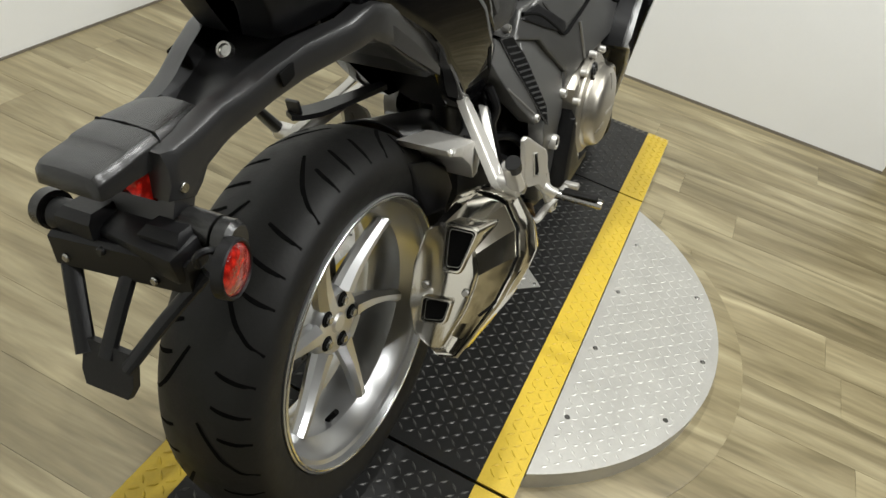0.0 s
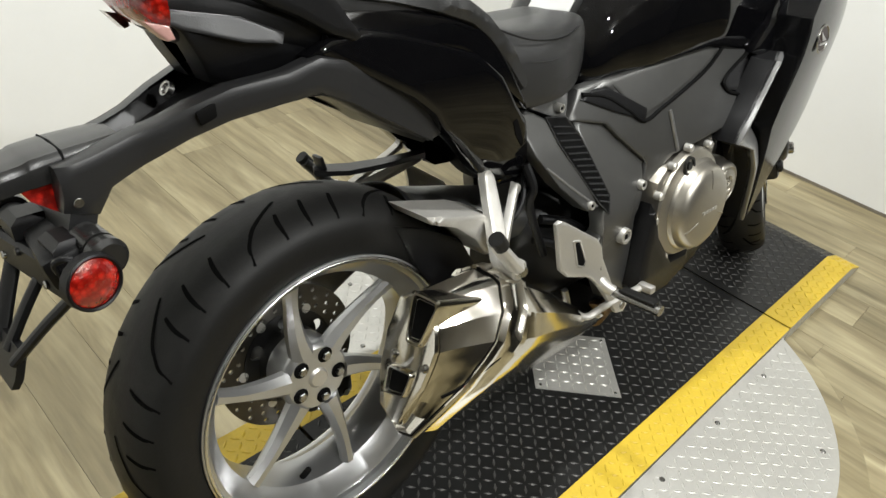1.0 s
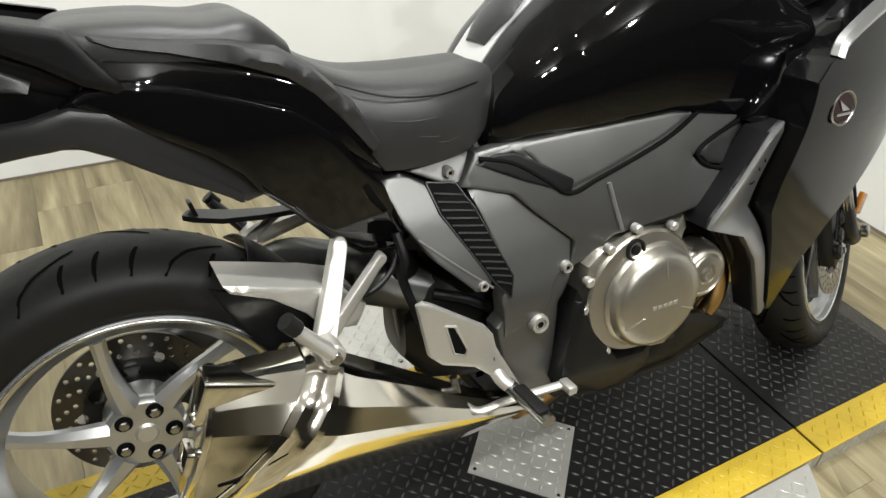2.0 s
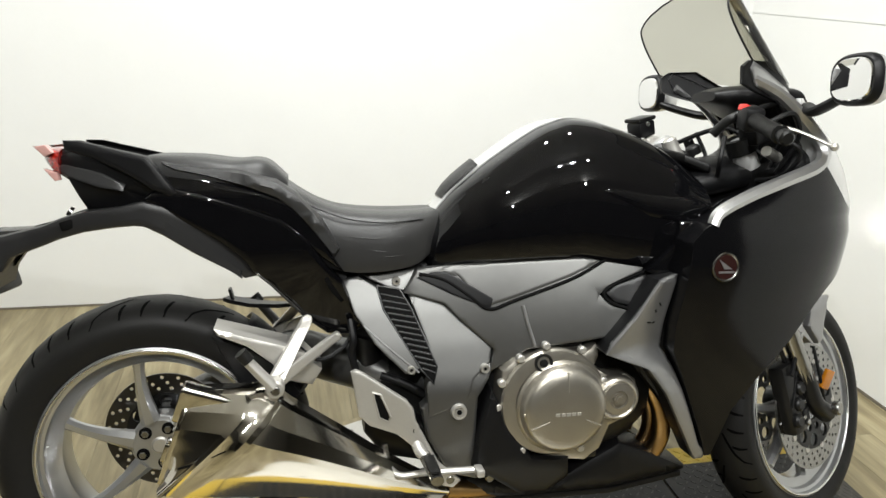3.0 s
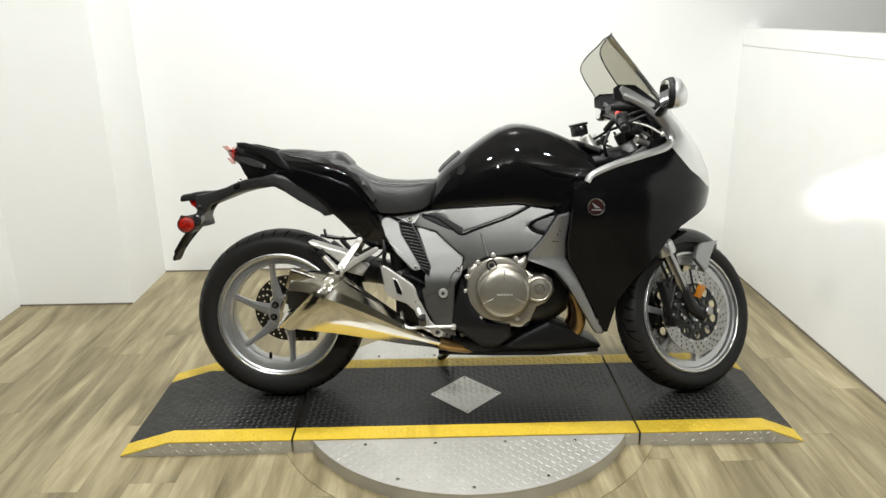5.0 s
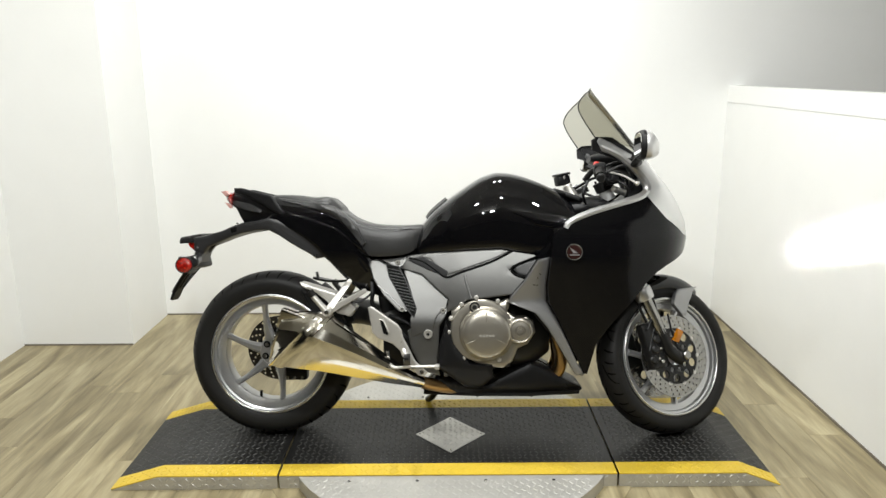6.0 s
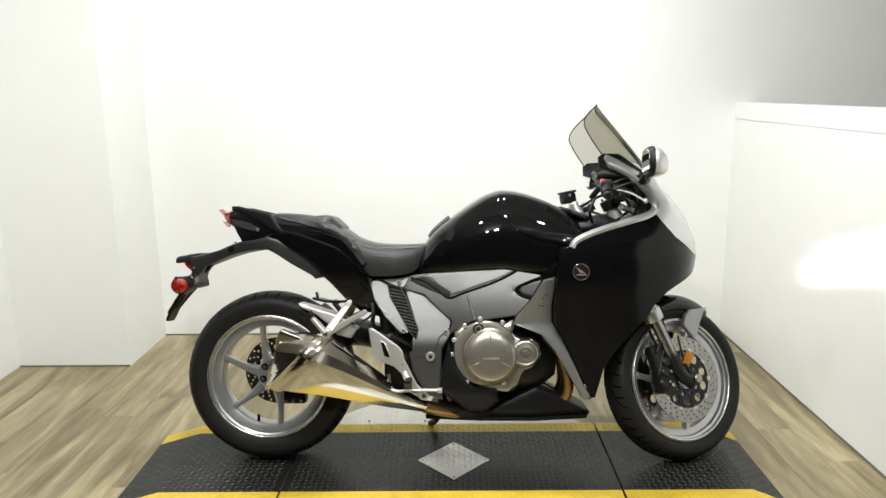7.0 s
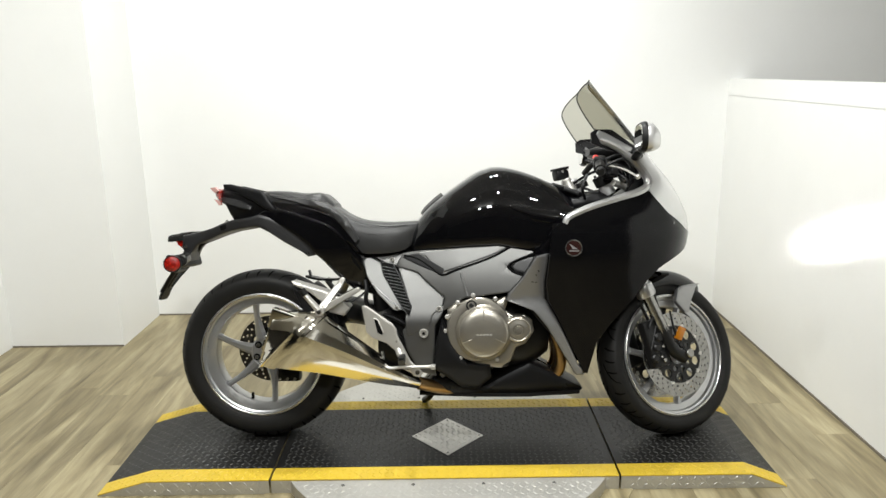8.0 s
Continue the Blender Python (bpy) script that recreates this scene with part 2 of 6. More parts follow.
# ---- mesh helpers ----
def link(name, bm, material, parent=None, label="", sharp=38, calc=True):
    if calc:
        bmesh.ops.recalc_face_normals(bm, faces=bm.faces)
    me = bpy.data.meshes.new(name)
    bm.to_mesh(me)
    bm.free()
    me.materials.append(material)
    for p in me.polygons:
        p.use_smooth = True
    me.set_sharp_from_angle(angle=radians(sharp))
    ob = new(name, me)
    if parent:
        ob.parent = parent
    if label:
        ob["label"] = label
    return ob


def part(name, bm, material, parent, label="", sharp=38):
    return link(name, bm, material, parent, label, sharp)


def spline(pts, n=6, closed=False):
    """Points along a Catmull-Rom curve through pts."""
    P = [np.array(p, float) for p in pts]
    out, k = [], len(P)
    for i in range(k if closed else k - 1):
        a, b, c, d = (P[(i + j) % k] if closed else P[min(max(i + j, 0), k - 1)] for j in (-1, 0, 1, 2))
        for s in range(n):
            t = s / n
            out.append(0.5 * (2 * b + (c - a) * t + (2 * a - 5 * b + 4 * c - d) * t * t + (3 * b - a - 3 * c + d) * t ** 3))
    if not closed:
        out.append(P[-1])
    return out


def lerp(x, table):
    """Piecewise-linear value of x in a table of (x, value)."""
    return float(np.interp(x, [a for a, _ in table], [b for _, b in table]))


def skin(bm, rings, closed=True, caps=True):
    """Faces between rings of equal length."""
    V = [[bm.verts.new(p) for p in r] for r in rings]
    n = len(V[0])
    for a, b in zip(V, V[1:]):
        for i in range(n if closed else n - 1):
            j = (i + 1) % n
            bm.faces.new((a[i], a[j], b[j], b[i]))
    if caps and closed:
        bm.faces.new(V[0])
        bm.faces.new(V[-1])
    return V


def loft(rings, closed=True, caps=True):
    bm = bmesh.new()
    skin(bm, rings, closed, caps)
    return bm


def oval(x, yc, zc, w, h, e=2.4, n=28, shear=0.0):
    """A rounded ring across x."""
    out = []
    for i in range(n):
        a = 2 * math.pi * i / n
        c, s = math.cos(a), math.sin(a)
        y = w * math.copysign(abs(c) ** (2 / e), c)
        z = h * math.copysign(abs(s) ** (2 / e), s)
        out.append((x + shear * z, yc + y, zc + z))
    return out


def stations(rows, steps=4):
    """Smoothly interpolated rows of numbers."""
    return [tuple(r) for r in spline(rows, steps)]


def tube(pts, radius, n=12, smooth=5, into=None, flat=1.0):
    """A round bar along pts."""
    bm = into or bmesh.new()
    P = [Vector(p) for p in (spline(pts, smooth) if smooth else pts)]
    rad = radius if callable(radius) else (lambda u: radius)
    up, rings = Vector((0, 0, 1)), []
    for i, p in enumerate(P):
        d = (P[min(i + 1, len(P) - 1)] - P[max(i - 1, 0)]).normalized()
        if abs(d.dot(up)) > 0.95:
            up = Vector((0, 1, 0)) if abs(d.y) < 0.9 else Vector((1, 0, 0))
        a = d.cross(up).normalized()
        b = a.cross(d).normalized()
        up = b
        r = rad(i / (len(P) - 1))
        rings.append([p + a * (r * math.cos(2 * math.pi * k / n)) + b * (r * flat * math.sin(2 * math.pi * k / n)) for k in range(n)])
    skin(bm, rings)
    return bm


def lathe(profile, centre, axis=(0, 1, 0), n=48, into=None, closed=False):
    """A turned shape: profile of (radius, along the axis)."""
    bm = into or bmesh.new()
    q = Vector((0, 0, 1)).rotation_difference(Vector(axis)).to_matrix()
    c = Vector(centre)
    rings = []
    for k in range(n):
        a = 2 * math.pi * k / n
        rings.append([c + q @ Vector((r * math.cos(a), r * math.sin(a), h)) for r, h in profile])
    V = [[bm.verts.new(p) for p in r] for r in rings]
    m = len(profile)
    for k in range(n):
        a, b = V[k], V[(k + 1) % n]
        for i in range(m if closed else m - 1):
            j = (i + 1) % m
            bm.faces.new((a[i], a[j], b[j], b[i]))
    bmesh.ops.remove_doubles(bm, verts=bm.verts, dist=1e-6)
    return bm


def disc(centre, axis, r, h, n=20, bev=0.15, into=None):
    """A short turned cylinder with eased edges, its base at centre."""
    b = r * bev
    return lathe([(0, 0), (r, 0), (r, h - b), (r - b, h), (0, h)], centre, axis, n, into)


def inset_box(centre, size, bevel=0.004, m=None, into=None):
    """A box with rounded edges."""
    bm = bmesh.new()
    bmesh.ops.create_cube(bm, size=1)
    bmesh.ops.scale(bm, vec=size, verts=bm.verts)
    if bevel:
        bmesh.ops.bevel(bm, geom=bm.edges[:], offset=bevel, segments=2, affect="EDGES", profile=0.5)
    if m is not None:
        bmesh.ops.transform(bm, matrix=m, verts=bm.verts)
    bmesh.ops.translate(bm, vec=centre, verts=bm.verts)
    if into:
        tmp = bpy.data.meshes.new("tmp")
        bm.to_mesh(tmp)
        bm.free()
        into.from_mesh(tmp)
        bpy.data.meshes.remove(tmp)
        return into
    return bm


def panel(outline, half, side=-1, roll=0.01, depth=0.012, step=0.02, round_n=0, into=None):
    """A moulded side panel: an outline in x, z filled with a fine mesh that lies at the half-width half(x, z), its rim rolled in and turned back by depth."""
    from mathutils.geometry import delaunay_2d_cdt
    P = spline(outline, round_n, True) if round_n else [np.array(p, float) for p in outline]
    edge = []
    for a, b in zip(P, P[1:] + P[:1]):
        k = max(1, int(np.linalg.norm(b - a) / step + 0.5))
        edge += [a + (b - a) * i / k for i in range(k)]
    E = np.array(edge)
    A, B = E, np.roll(E, -1, 0)

    def reach(q):
        d = B - A
        t = np.clip(((q - A) * d).sum(1) / np.maximum((d * d).sum(1), 1e-12), 0, 1)
        return np.sqrt(((A + d * t[:, None] - q) ** 2).sum(1)).min()

    def inside(q):
        c = (A[:, 1] > q[1]) != (B[:, 1] > q[1])
        xs = A[:, 0] + (q[1] - A[:, 1]) * (B[:, 0] - A[:, 0]) / np.where(B[:, 1] == A[:, 1], 1e-9, B[:, 1] - A[:, 1])
        return (c & (q[0] < xs)).sum() % 2 == 1

    pts = [Vector(e) for e in edge]
    # a row of points just inside the rim, so that the roll is round
    for i in range(len(E)):
        t = np.roll(E, -1, 0)[i] - np.roll(E, 1, 0)[i]
        nrm = np.array([-t[1], t[0]]) / max(np.linalg.norm(t), 1e-9)
        for s in (1, -1):
            for f in (0.3, 1.0, 2.0):
                q = E[i] + nrm * s * roll * f
                if inside(q) and reach(q) > roll * f * 0.8:
                    pts.append(Vector(q))
    lo, hi = E.min(0), E.max(0)
    gx = np.arange(lo[0], hi[0], step)
    gz = np.arange(lo[1], hi[1], step)
    for i, x in enumerate(gx):
        for z in gz:
            q = np.array([x, z + (i % 2) * step / 2])
            if inside(q) and reach(q) > roll * 2.0 + step * 0.3:
                pts.append(Vector(q))
    ne = len(edge)
    vs, es, fs, *_ = delaunay_2d_cdt(pts, [(i, (i + 1) % ne) for i in range(ne)], [], 1, 1e-6)
    bm = into or bmesh.new()
    V = []
    for v in vs:
        d = reach(np.array(v))
        k = max(0.0, 1 - d / roll)
        V.append(bm.verts.new((v.x, side * (half(v.x, v.y) - roll * (1 - math.sqrt(max(0, 1 - k * k)))), v.y)))
    F = [bm.faces.new([V[i] for i in f]) for f in fs]
    rim = [e for f in F for e in f.edges if len(e.link_faces) == 1]
    ex = bmesh.ops.extrude_edge_only(bm, edges=list(set(rim)))
    for v in [g for g in ex["geom"] if isinstance(g, bmesh.types.BMVert)]:
        v.co.y -= side * depth
    return bm


def plate_bar(a, b, wa, wb):
    """Outline of a tapering flat bar from a to b, with half-widths wa and wb and rounded ends."""
    a, b = np.array(a), np.array(b)
    d = (b - a) / np.linalg.norm(b - a)
    n = np.array([-d[1], d[0]])
    arc = lambda c, w, t0: [tuple(c + w * (math.cos(t) * d + math.sin(t) * n)) for t in np.linspace(t0, t0 + math.pi, 7)]
    return arc(b, wb, -math.pi / 2) + arc(a, wa, math.pi / 2)


def strip_line(pts, half, side=-1, r=0.003, lift=0.001, n=8):
    """A thin bar that follows a panel's surface along points in x, z."""
    P = spline(pts, 6)
    return tube([(p[0], side * (half(p[0], p[1]) + lift), p[1]) for p in P], r, n, 0)


# ---- the room ----
FLOOR = -0.055


def structure(ob, label=""):
    return tagged(ob, label, kind="structure")


def slab(name, lo, hi, material, label=""):
    c = [(a + b) / 2 for a, b in zip(lo, hi)]
    s = [b - a for a, b in zip(lo, hi)]
    return structure(link(name, inset_box(c, s, 0), material), label)


WALL_Y, WALL_X, STEP_X, STEP_Y, LEFT_X = 1.63, 2.305, -1.045, 1.12, -1.645
slab("wall_north", (STEP_X, WALL_Y, FLOOR), (5.0, WALL_Y + 0.12, 3.0), M_WALL, "bright white painted back wall of the photo bay")
slab("wall_step", (LEFT_X - 0.12, STEP_Y, FLOOR), (STEP_X, WALL_Y + 0.12, 3.0), M_WALL, "white painted boxed-out wall corner")
slab("wall_west", (LEFT_X - 0.12, -0.3, FLOOR), (LEFT_X, STEP_Y, 3.0), M_WALL, "white painted side wall of the bay")
slab("wall_east", (WALL_X, -1.14, FLOOR), (WALL_X + 0.09, WALL_Y, 1.205), M_WALL, "low white partition panel beside the bay")
slab("wall_core", (WALL_X + 0.005, -1.14, 1.19), (WALL_X + 0.08, WALL_Y, 1.24), M_WALL)
slab("trim", (WALL_X, -1.14, 1.2085), (WALL_X + 0.09, WALL_Y, 1.300), M_WALL, "white capping board on the low partition")
slab("wall_far_east", (5.0, -6.0, FLOOR), (5.12, WALL_Y + 0.12, 3.0), M_DARKWALL)
# unseen walls added to close the room and darken what the bike reflects
slab("wall_unseen_south", (-5.0, -6.12, FLOOR), (5.12, -6.0, 3.0), M_SOUTH)
slab("wall_unseen_far_west", (-5.12, -6.12, FLOOR), (-5.0, -0.3, 3.0), M_DARKWALL)
slab("wall_unseen_return", (-5.12, -0.3, FLOOR), (LEFT_X - 0.12, -0.18, 3.0), M_DARKWALL)
slab("ceiling", (-5.12, -6.12, 3.0), (5.12, WALL_Y + 0.12, 3.1), M_CEIL, "plain painted ceiling above the bay")
floor = slab("floor", (-5.12, -6.12, FLOOR - 0.1), (5.12, WALL_Y + 0.12, FLOOR - 0.004), M_JOINT, "light oak vinyl plank floor")

M_GRIME = mat("scuffed_wall_foot", (0.16, 0.14, 0.11), 0.8, grain=0.5, scale=60, vary=0.6)
# thin strips for the grime line at the wall feet; no board stands there
for lo, hi in (((WALL_X - 0.004, -1.14, FLOOR), (WALL_X - 0.0005, WALL_Y - 0.001, FLOOR + 0.011)), ((STEP_X, WALL_Y - 0.004, FLOOR), (WALL_X - 0.005, WALL_Y - 0.0005, FLOOR + 0.008)), ((LEFT_X + 0.0005, STEP_Y - 0.004, FLOOR), (STEP_X, STEP_Y - 0.0005, FLOOR + 0.008))):
    slab("foot_grime", lo, hi, M_GRIME, "thin scuffed grime line at the wall's foot")

# ---- platform ----
PC = (0.69, -0.02)
X0, X1, X2, X3, X4, X5 = -0.53, -0.36, 0.072, 1.285, 1.74, 1.865
YF, YB, STRIPE = -0.325, 0.285, 0.077


def top_z(x):
    return lerp(x, [(X0, FLOOR + 0.006), (X1, 0), (X4, 0), (X5, FLOOR + 0.006)])


def tread_lugs(bm, inside, lo, hi, z, pitch=0.0215, size=(0.0108, 0.0032), height=0.0016):
    """Raised lozenges in a herringbone, as rolled into tread plate."""
    nx, ny = int((hi[0] - lo[0]) / pitch), int((hi[1] - lo[1]) / pitch)
    for i in range(nx + 1):
        for j in range(ny + 1):
            x, y = lo[0] + (i + 0.5) * pitch, lo[1] + (j + 0.5) * pitch
            if not inside(x, y):
                continue
            a = radians(45 if (i + j) % 2 else -45)
            c, s = math.cos(a), math.sin(a)
            sl = (z(x + 0.001) - z(x - 0.001)) / 0.002
            ring = []
            for u, v, h in ((size[0], 0, 0), (0, size[1], 0), (-size[0], 0, 0), (0, -size[1], 0), (size[0] * 0.55, 0, 1), (-size[0] * 0.55, 0, 1)):
                px, py = x + u * c - v * s, y + u * s + v * c
                ring.append(bm.verts.new((px, py, z(x) + sl * (px - x) + height * h + 0.0001)))
            p, q, r, t, e, f = ring
            for face in ((p, q, e), (q, f, e), (q, r, f), (r, t, f), (t, e, f), (t, p, e)):
                bm.faces.new(face)
    return bm


platform = tagged(new("display_platform"), "low steel tread-plate motorcycle platform, black with yellow edges", "platform")


def plate(xa, xb, ya, yb, z=top_z, thick=0.004):
    """A tread plate that bends down along the ramp."""
    bm = bmesh.new()
    xs = sorted({xa, xb, *[x for x in (X1, X4) if xa < x < xb]})
    rings = [[(x, ya, z(x)), (x, yb, z(x)), (x, yb, z(x) - thick), (x, ya, z(x) - thick)] for x in xs]
    skin(bm, rings)
    return bm


for xa, xb in ((X0, X2 - 0.004), (X2 + 0.004, X3 - 0.004), (X3 + 0.004, X5)):
    deck = part("deck_plate", plate(xa, xb, YF + STRIPE, YB - STRIPE), M_TREADBLACK, platform, "black painted tread plate", 20)
    keep = lambda x, y, a=xa, b=xb: a + 0.012 < x < b - 0.012 and YF + STRIPE + 0.009 < y < YB - STRIPE - 0.009 and not abs(x - PC[0]) / 0.137 + abs(y + 0.03) / 0.145 < 1.04
    tagged(part("tread", tread_lugs(bmesh.new(), keep, (xa, YF + STRIPE), (xb, YB - STRIPE), top_z), M_LUG, deck, "raised lozenge tread", 10), kind="stuff")
    for y0, y1 in ((YF, YF + STRIPE), (YB - STRIPE, YB)):
        st = part("edge_stripe", plate(xa, xb, y0, y1, lambda x: top_z(x) + 0.0002), M_YELLOW, platform, "yellow painted edge of the tread plate", 20)
        tagged(part("tread", tread_lugs(bmesh.new(), lambda x, y, a=xa, b=xb, c=y0, d=y1: a + 0.012 < x < b - 0.012 and c + 0.009 < y < d - 0.009, (xa, y0 + 0.003), (xb, y1), lambda x: top_z(x) + 0.0002, pitch=0.0215, height=0.0019), M_YELLOW, st, "raised lozenge tread", 10), kind="stuff")
        ys = (y0, y0 + 0.004) if y0 == YF else (y1 - 0.004, y1)
        bm = bmesh.new()
        xs = sorted({xa, xb, *[x for x in (X1, X4) if xa < x < xb]})
        rings = [[(x, ys[0], top_z(x) - 0.0045), (x, ys[1], top_z(x) - 0.0045), (x, ys[1], FLOOR + 0.001), (x, ys[0], FLOOR + 0.001)] for x in xs]
        skin(bm, rings)
        skirt = part("side_skirt", bm, M_TREADALU, platform, "bare metal side skirt", 20)
        if y0 == YF:
            bm = tread_lugs(bmesh.new(), lambda x, y, a=xa, b=xb: a + 0.02 < x < b - 0.02 and y < top_z(x) - 0.014, (xa, FLOOR + 0.004), (xb, -0.006), lambda x: 0.0, pitch=0.024)
            bmesh.ops.transform(bm, matrix=Matrix.Translation((0, YF - 0.0002, 0)) @ Matrix.Rotation(radians(90), 4, "X"), verts=bm.verts)
            tagged(part("tread", bm, M_TREADALU, skirt, "raised lozenge tread", 10), kind="stuff")
bm = bmesh.new()
r4 = [(PC[0] - 0.137, -0.03), (PC[0], -0.175), (PC[0] + 0.137, -0.03), (PC[0], 0.115)]
skin(bm, [[(x, y, 0.0002) for x, y in r4], [(x, y, 0.0022) for x, y in r4]])
dia = part("diamond_plate", bm, M_TREADALU, platform, "bare bright metal lozenge in the deck", 20)
tagged(part("tread", tread_lugs(bmesh.new(), lambda x, y: abs(x - PC[0]) / 0.137 + abs(y + 0.03) / 0.145 < 0.93, (0.55, -0.18), (0.83, 0.12), lambda x: 0.0022, height=0.0024), M_TREADALU, dia, "", 10), kind="stuff")
for dx, dy in ((-0.12, 0), (0.12, 0), (0, 0.128), (0, -0.128)):
    part("rivet", disc((PC[0] + dx, -0.03 + dy, 0.0022), (0, 0, 1), 0.004, 0.0015, 12), M_STEEL, dia)

turntable = tagged(new("turntable"), "round bare aluminium tread-plate turntable under the platform", "turntable")
RD = 0.625
for sgn, yedge in ((-1, YF - 0.003), (1, YB + 0.003)):
    d = abs(yedge - PC[1])
    half_a = math.acos(d / RD)
    arc = [(-sgn, 0)]
    ring = [(PC[0] + RD * math.sin(a), PC[1] + sgn * RD * math.cos(a)) for a in np.linspace(-half_a, half_a, 60)]
    bm = bmesh.new()
    skin(bm, [[(x, y, -0.009) for x, y in ring], [(x, y, -0.004) for x, y in ring]])
    pl = part("top_plate", bm, M_TREADALU, turntable, "bare aluminium tread plate, half-moon shape", 20)
    inside = lambda x, y, s=sgn, e=yedge: (x - PC[0]) ** 2 + (y - PC[1]) ** 2 < (RD - 0.012) ** 2 and s * (y - e) > 0.01
    lo_y, hi_y = (PC[1] - RD, yedge) if sgn < 0 else (yedge, PC[1] + RD)
    tagged(part("tread", tread_lugs(bmesh.new(), inside, (PC[0] - RD, lo_y), (PC[0] + RD, hi_y), lambda x: -0.004, height=0.0011), M_TREADALU, pl, "raised lozenge tread", 10), kind="stuff")
    bm = bmesh.new()
    skin(bm, [[(x, y, FLOOR + 0.004) for x, y in ring], [(x, y, -0.0095) for x, y in ring]], True, False)
    part("rim_band", bm, M_TREADALU, turntable, "bare metal rim of the turntable", 20)
    for k in range(4):
        part("bolt", disc((PC[0] + (k - 1.5) * 0.24, yedge + sgn * 0.032, -0.004), (0, 0, 1), 0.0065, 0.003, 10, 0.3), M_STEEL, pl)
    for a in (-24, 0, 24):
        part("bolt", disc((PC[0] + 0.59 * math.sin(radians(a)), PC[1] + sgn * 0.59 * math.cos(radians(a)), -0.004), (0, 0, 1), 0.0065, 0.003, 10, 0.3), M_STEEL, pl)

# ---- the motorcycle ----
bike = tagged(new("motorcycle"), "black and grey sport-touring motorcycle leaning on its side stand", "motorcycle")
bike.matrix_world = pose(-0.011, 0.022, 0.003, -11.7, 0, -1.4)


def wheel(name, c, tyre_r, tyre_w, rim_r, rim_w, spokes, first, spoke_w, hub_r, hub_y, face, m=None, curve=0.0):
    """A cast wheel: rim barrel with tyre, spokes, hub. face: which side the spokes lie towards."""
    q = m or Matrix()

    def put(bm):
        bmesh.ops.transform(bm, matrix=q, verts=bm.verts)
        return bm

    rw, R = rim_w / 2, rim_r
    prof = [(R, -rw), (R, -rw + 0.005), (R - 0.008, -rw + 0.008), (R - 0.014, -rw + 0.022), (R - 0.034, -rw * 0.45), (R - 0.040, 0), (R - 0.034, rw * 0.45), (R - 0.014, rw - 0.022), (R - 0.008, rw - 0.008), (R, rw - 0.005), (R, rw),
            (R - 0.004, rw + 0.0015), (R - 0.009, rw), (R - 0.0105, rw - 0.010), (R - 0.017, rw - 0.013), (R - 0.021, rw - 0.024), (R - 0.043, rw * 0.42), (R - 0.048, 0), (R - 0.043, -rw * 0.42), (R - 0.021, -rw + 0.024), (R - 0.017, -rw + 0.013), (R - 0.0105, -rw + 0.010), (R - 0.009, -rw), (R - 0.004, -rw - 0.0015)]
    rim = part(name, put(lathe(prof, c, (0, 1, 0), 96, closed=True)), M_WHEEL, bike, "cast silver wheel with slim spokes", 30)
    # paler ring on the polished lip, which puts the lip's highlight in the colour
    for s in (-1, 1):
        lip = [(R - 0.0055 + 0.0030 * math.cos(a), s * (rw + 0.001) + 0.0030 * math.sin(a)) for a in np.linspace(0, 2 * math.pi, 9)[:-1]]
        part("rim_lip", put(lathe(lip, c, (0, 1, 0), 96, closed=True)), M_LIP, rim, "pale polished ring carrying the rim lip's highlight", 60)
    # tyre
    tw, sh = tyre_w / 2, tyre_r - R
    cross = [(R - 0.003, -rw * 0.93), (R + 0.006, -rw * 1.0), (R + sh * 0.28, -tw * 0.985), (R + sh * 0.5, -tw), (R + sh * 0.68, -tw * 0.93), (R + sh * 0.84, -tw * 0.74), (R + sh * 0.945, -tw * 0.48), (tyre_r - 0.0008, -tw * 0.2)]
    cross = cross + [(tyre_r, 0)] + [(a, -b) for a, b in cross[::-1]]
    tyre = part("tyre", put(lathe([tuple(p) for p in spline(cross, 3)], c, (0, 1, 0), 120)), M_RUBBER, rim, "black rubber road tyre with swept grooves", 60)
    # spokes
    for k in range(spokes):
        a0 = radians(first) + 2 * math.pi * k / spokes
        bm = bmesh.new()
        rings = []
        for i in range(9):
            u = i / 8
            rr = hub_r * 0.86 + (R - 0.042 - hub_r * 0.86) * u
            a = a0 + curve * (1 - u)
            y = hub_y * (1 - u ** 1.5) + face * rw * 0.35 * u ** 1.5
            w = spoke_w * (1.5 - 1.25 * u + 0.65 * u ** 4) / 2
            t = 0.018 * (1 - 0.3 * u)
            ca, sa = math.cos(a), math.sin(a)
            rings.append([(c[0] + rr * ca - v * sa, c[1] + y + h, c[2] + rr * sa + v * ca) for v, h in ((-w, -t * 0.3), (-w * 0.45, -t), (w * 0.45, -t), (w, -t * 0.3), (w, t * 0.4), (w * 0.5, t), (-w * 0.5, t), (-w, t * 0.4))])
        skin(bm, rings)
        part("spoke", put(bm), M_WHEEL, rim, "", 30)
    hub = part("hub", put(lathe([(0.0, face * 0.012), (hub_r * 0.88, face * 0.011), (hub_r * 0.96, face * 0.006), (hub_r * 1.0, face * 0.0), (hub_r, -face * 0.006), (hub_r * 0.95, -face * 0.05), (hub_r * 0.5, -face * 0.06), (0, -face * 0.06)], (c[0], c[1] + hub_y, c[2]), (0, 1, 0), 40)), M_WHEEL, rim, "silver wheel hub", 30)
    # swept grooves as near-black strips on the tread, with their shade in the colour
    bm = bmesh.new()

    def surf(u, arc):
        """The tyre's surface at u across (-1 to 1) and an angle round it."""
        y = u * tw
        r = np.interp(abs(u), [0, 0.2, 0.48, 0.74, 0.93, 1.0], [tyre_r, tyre_r - 0.0008, R + sh * 0.945, R + sh * 0.84, R + sh * 0.68, R + sh * 0.5])
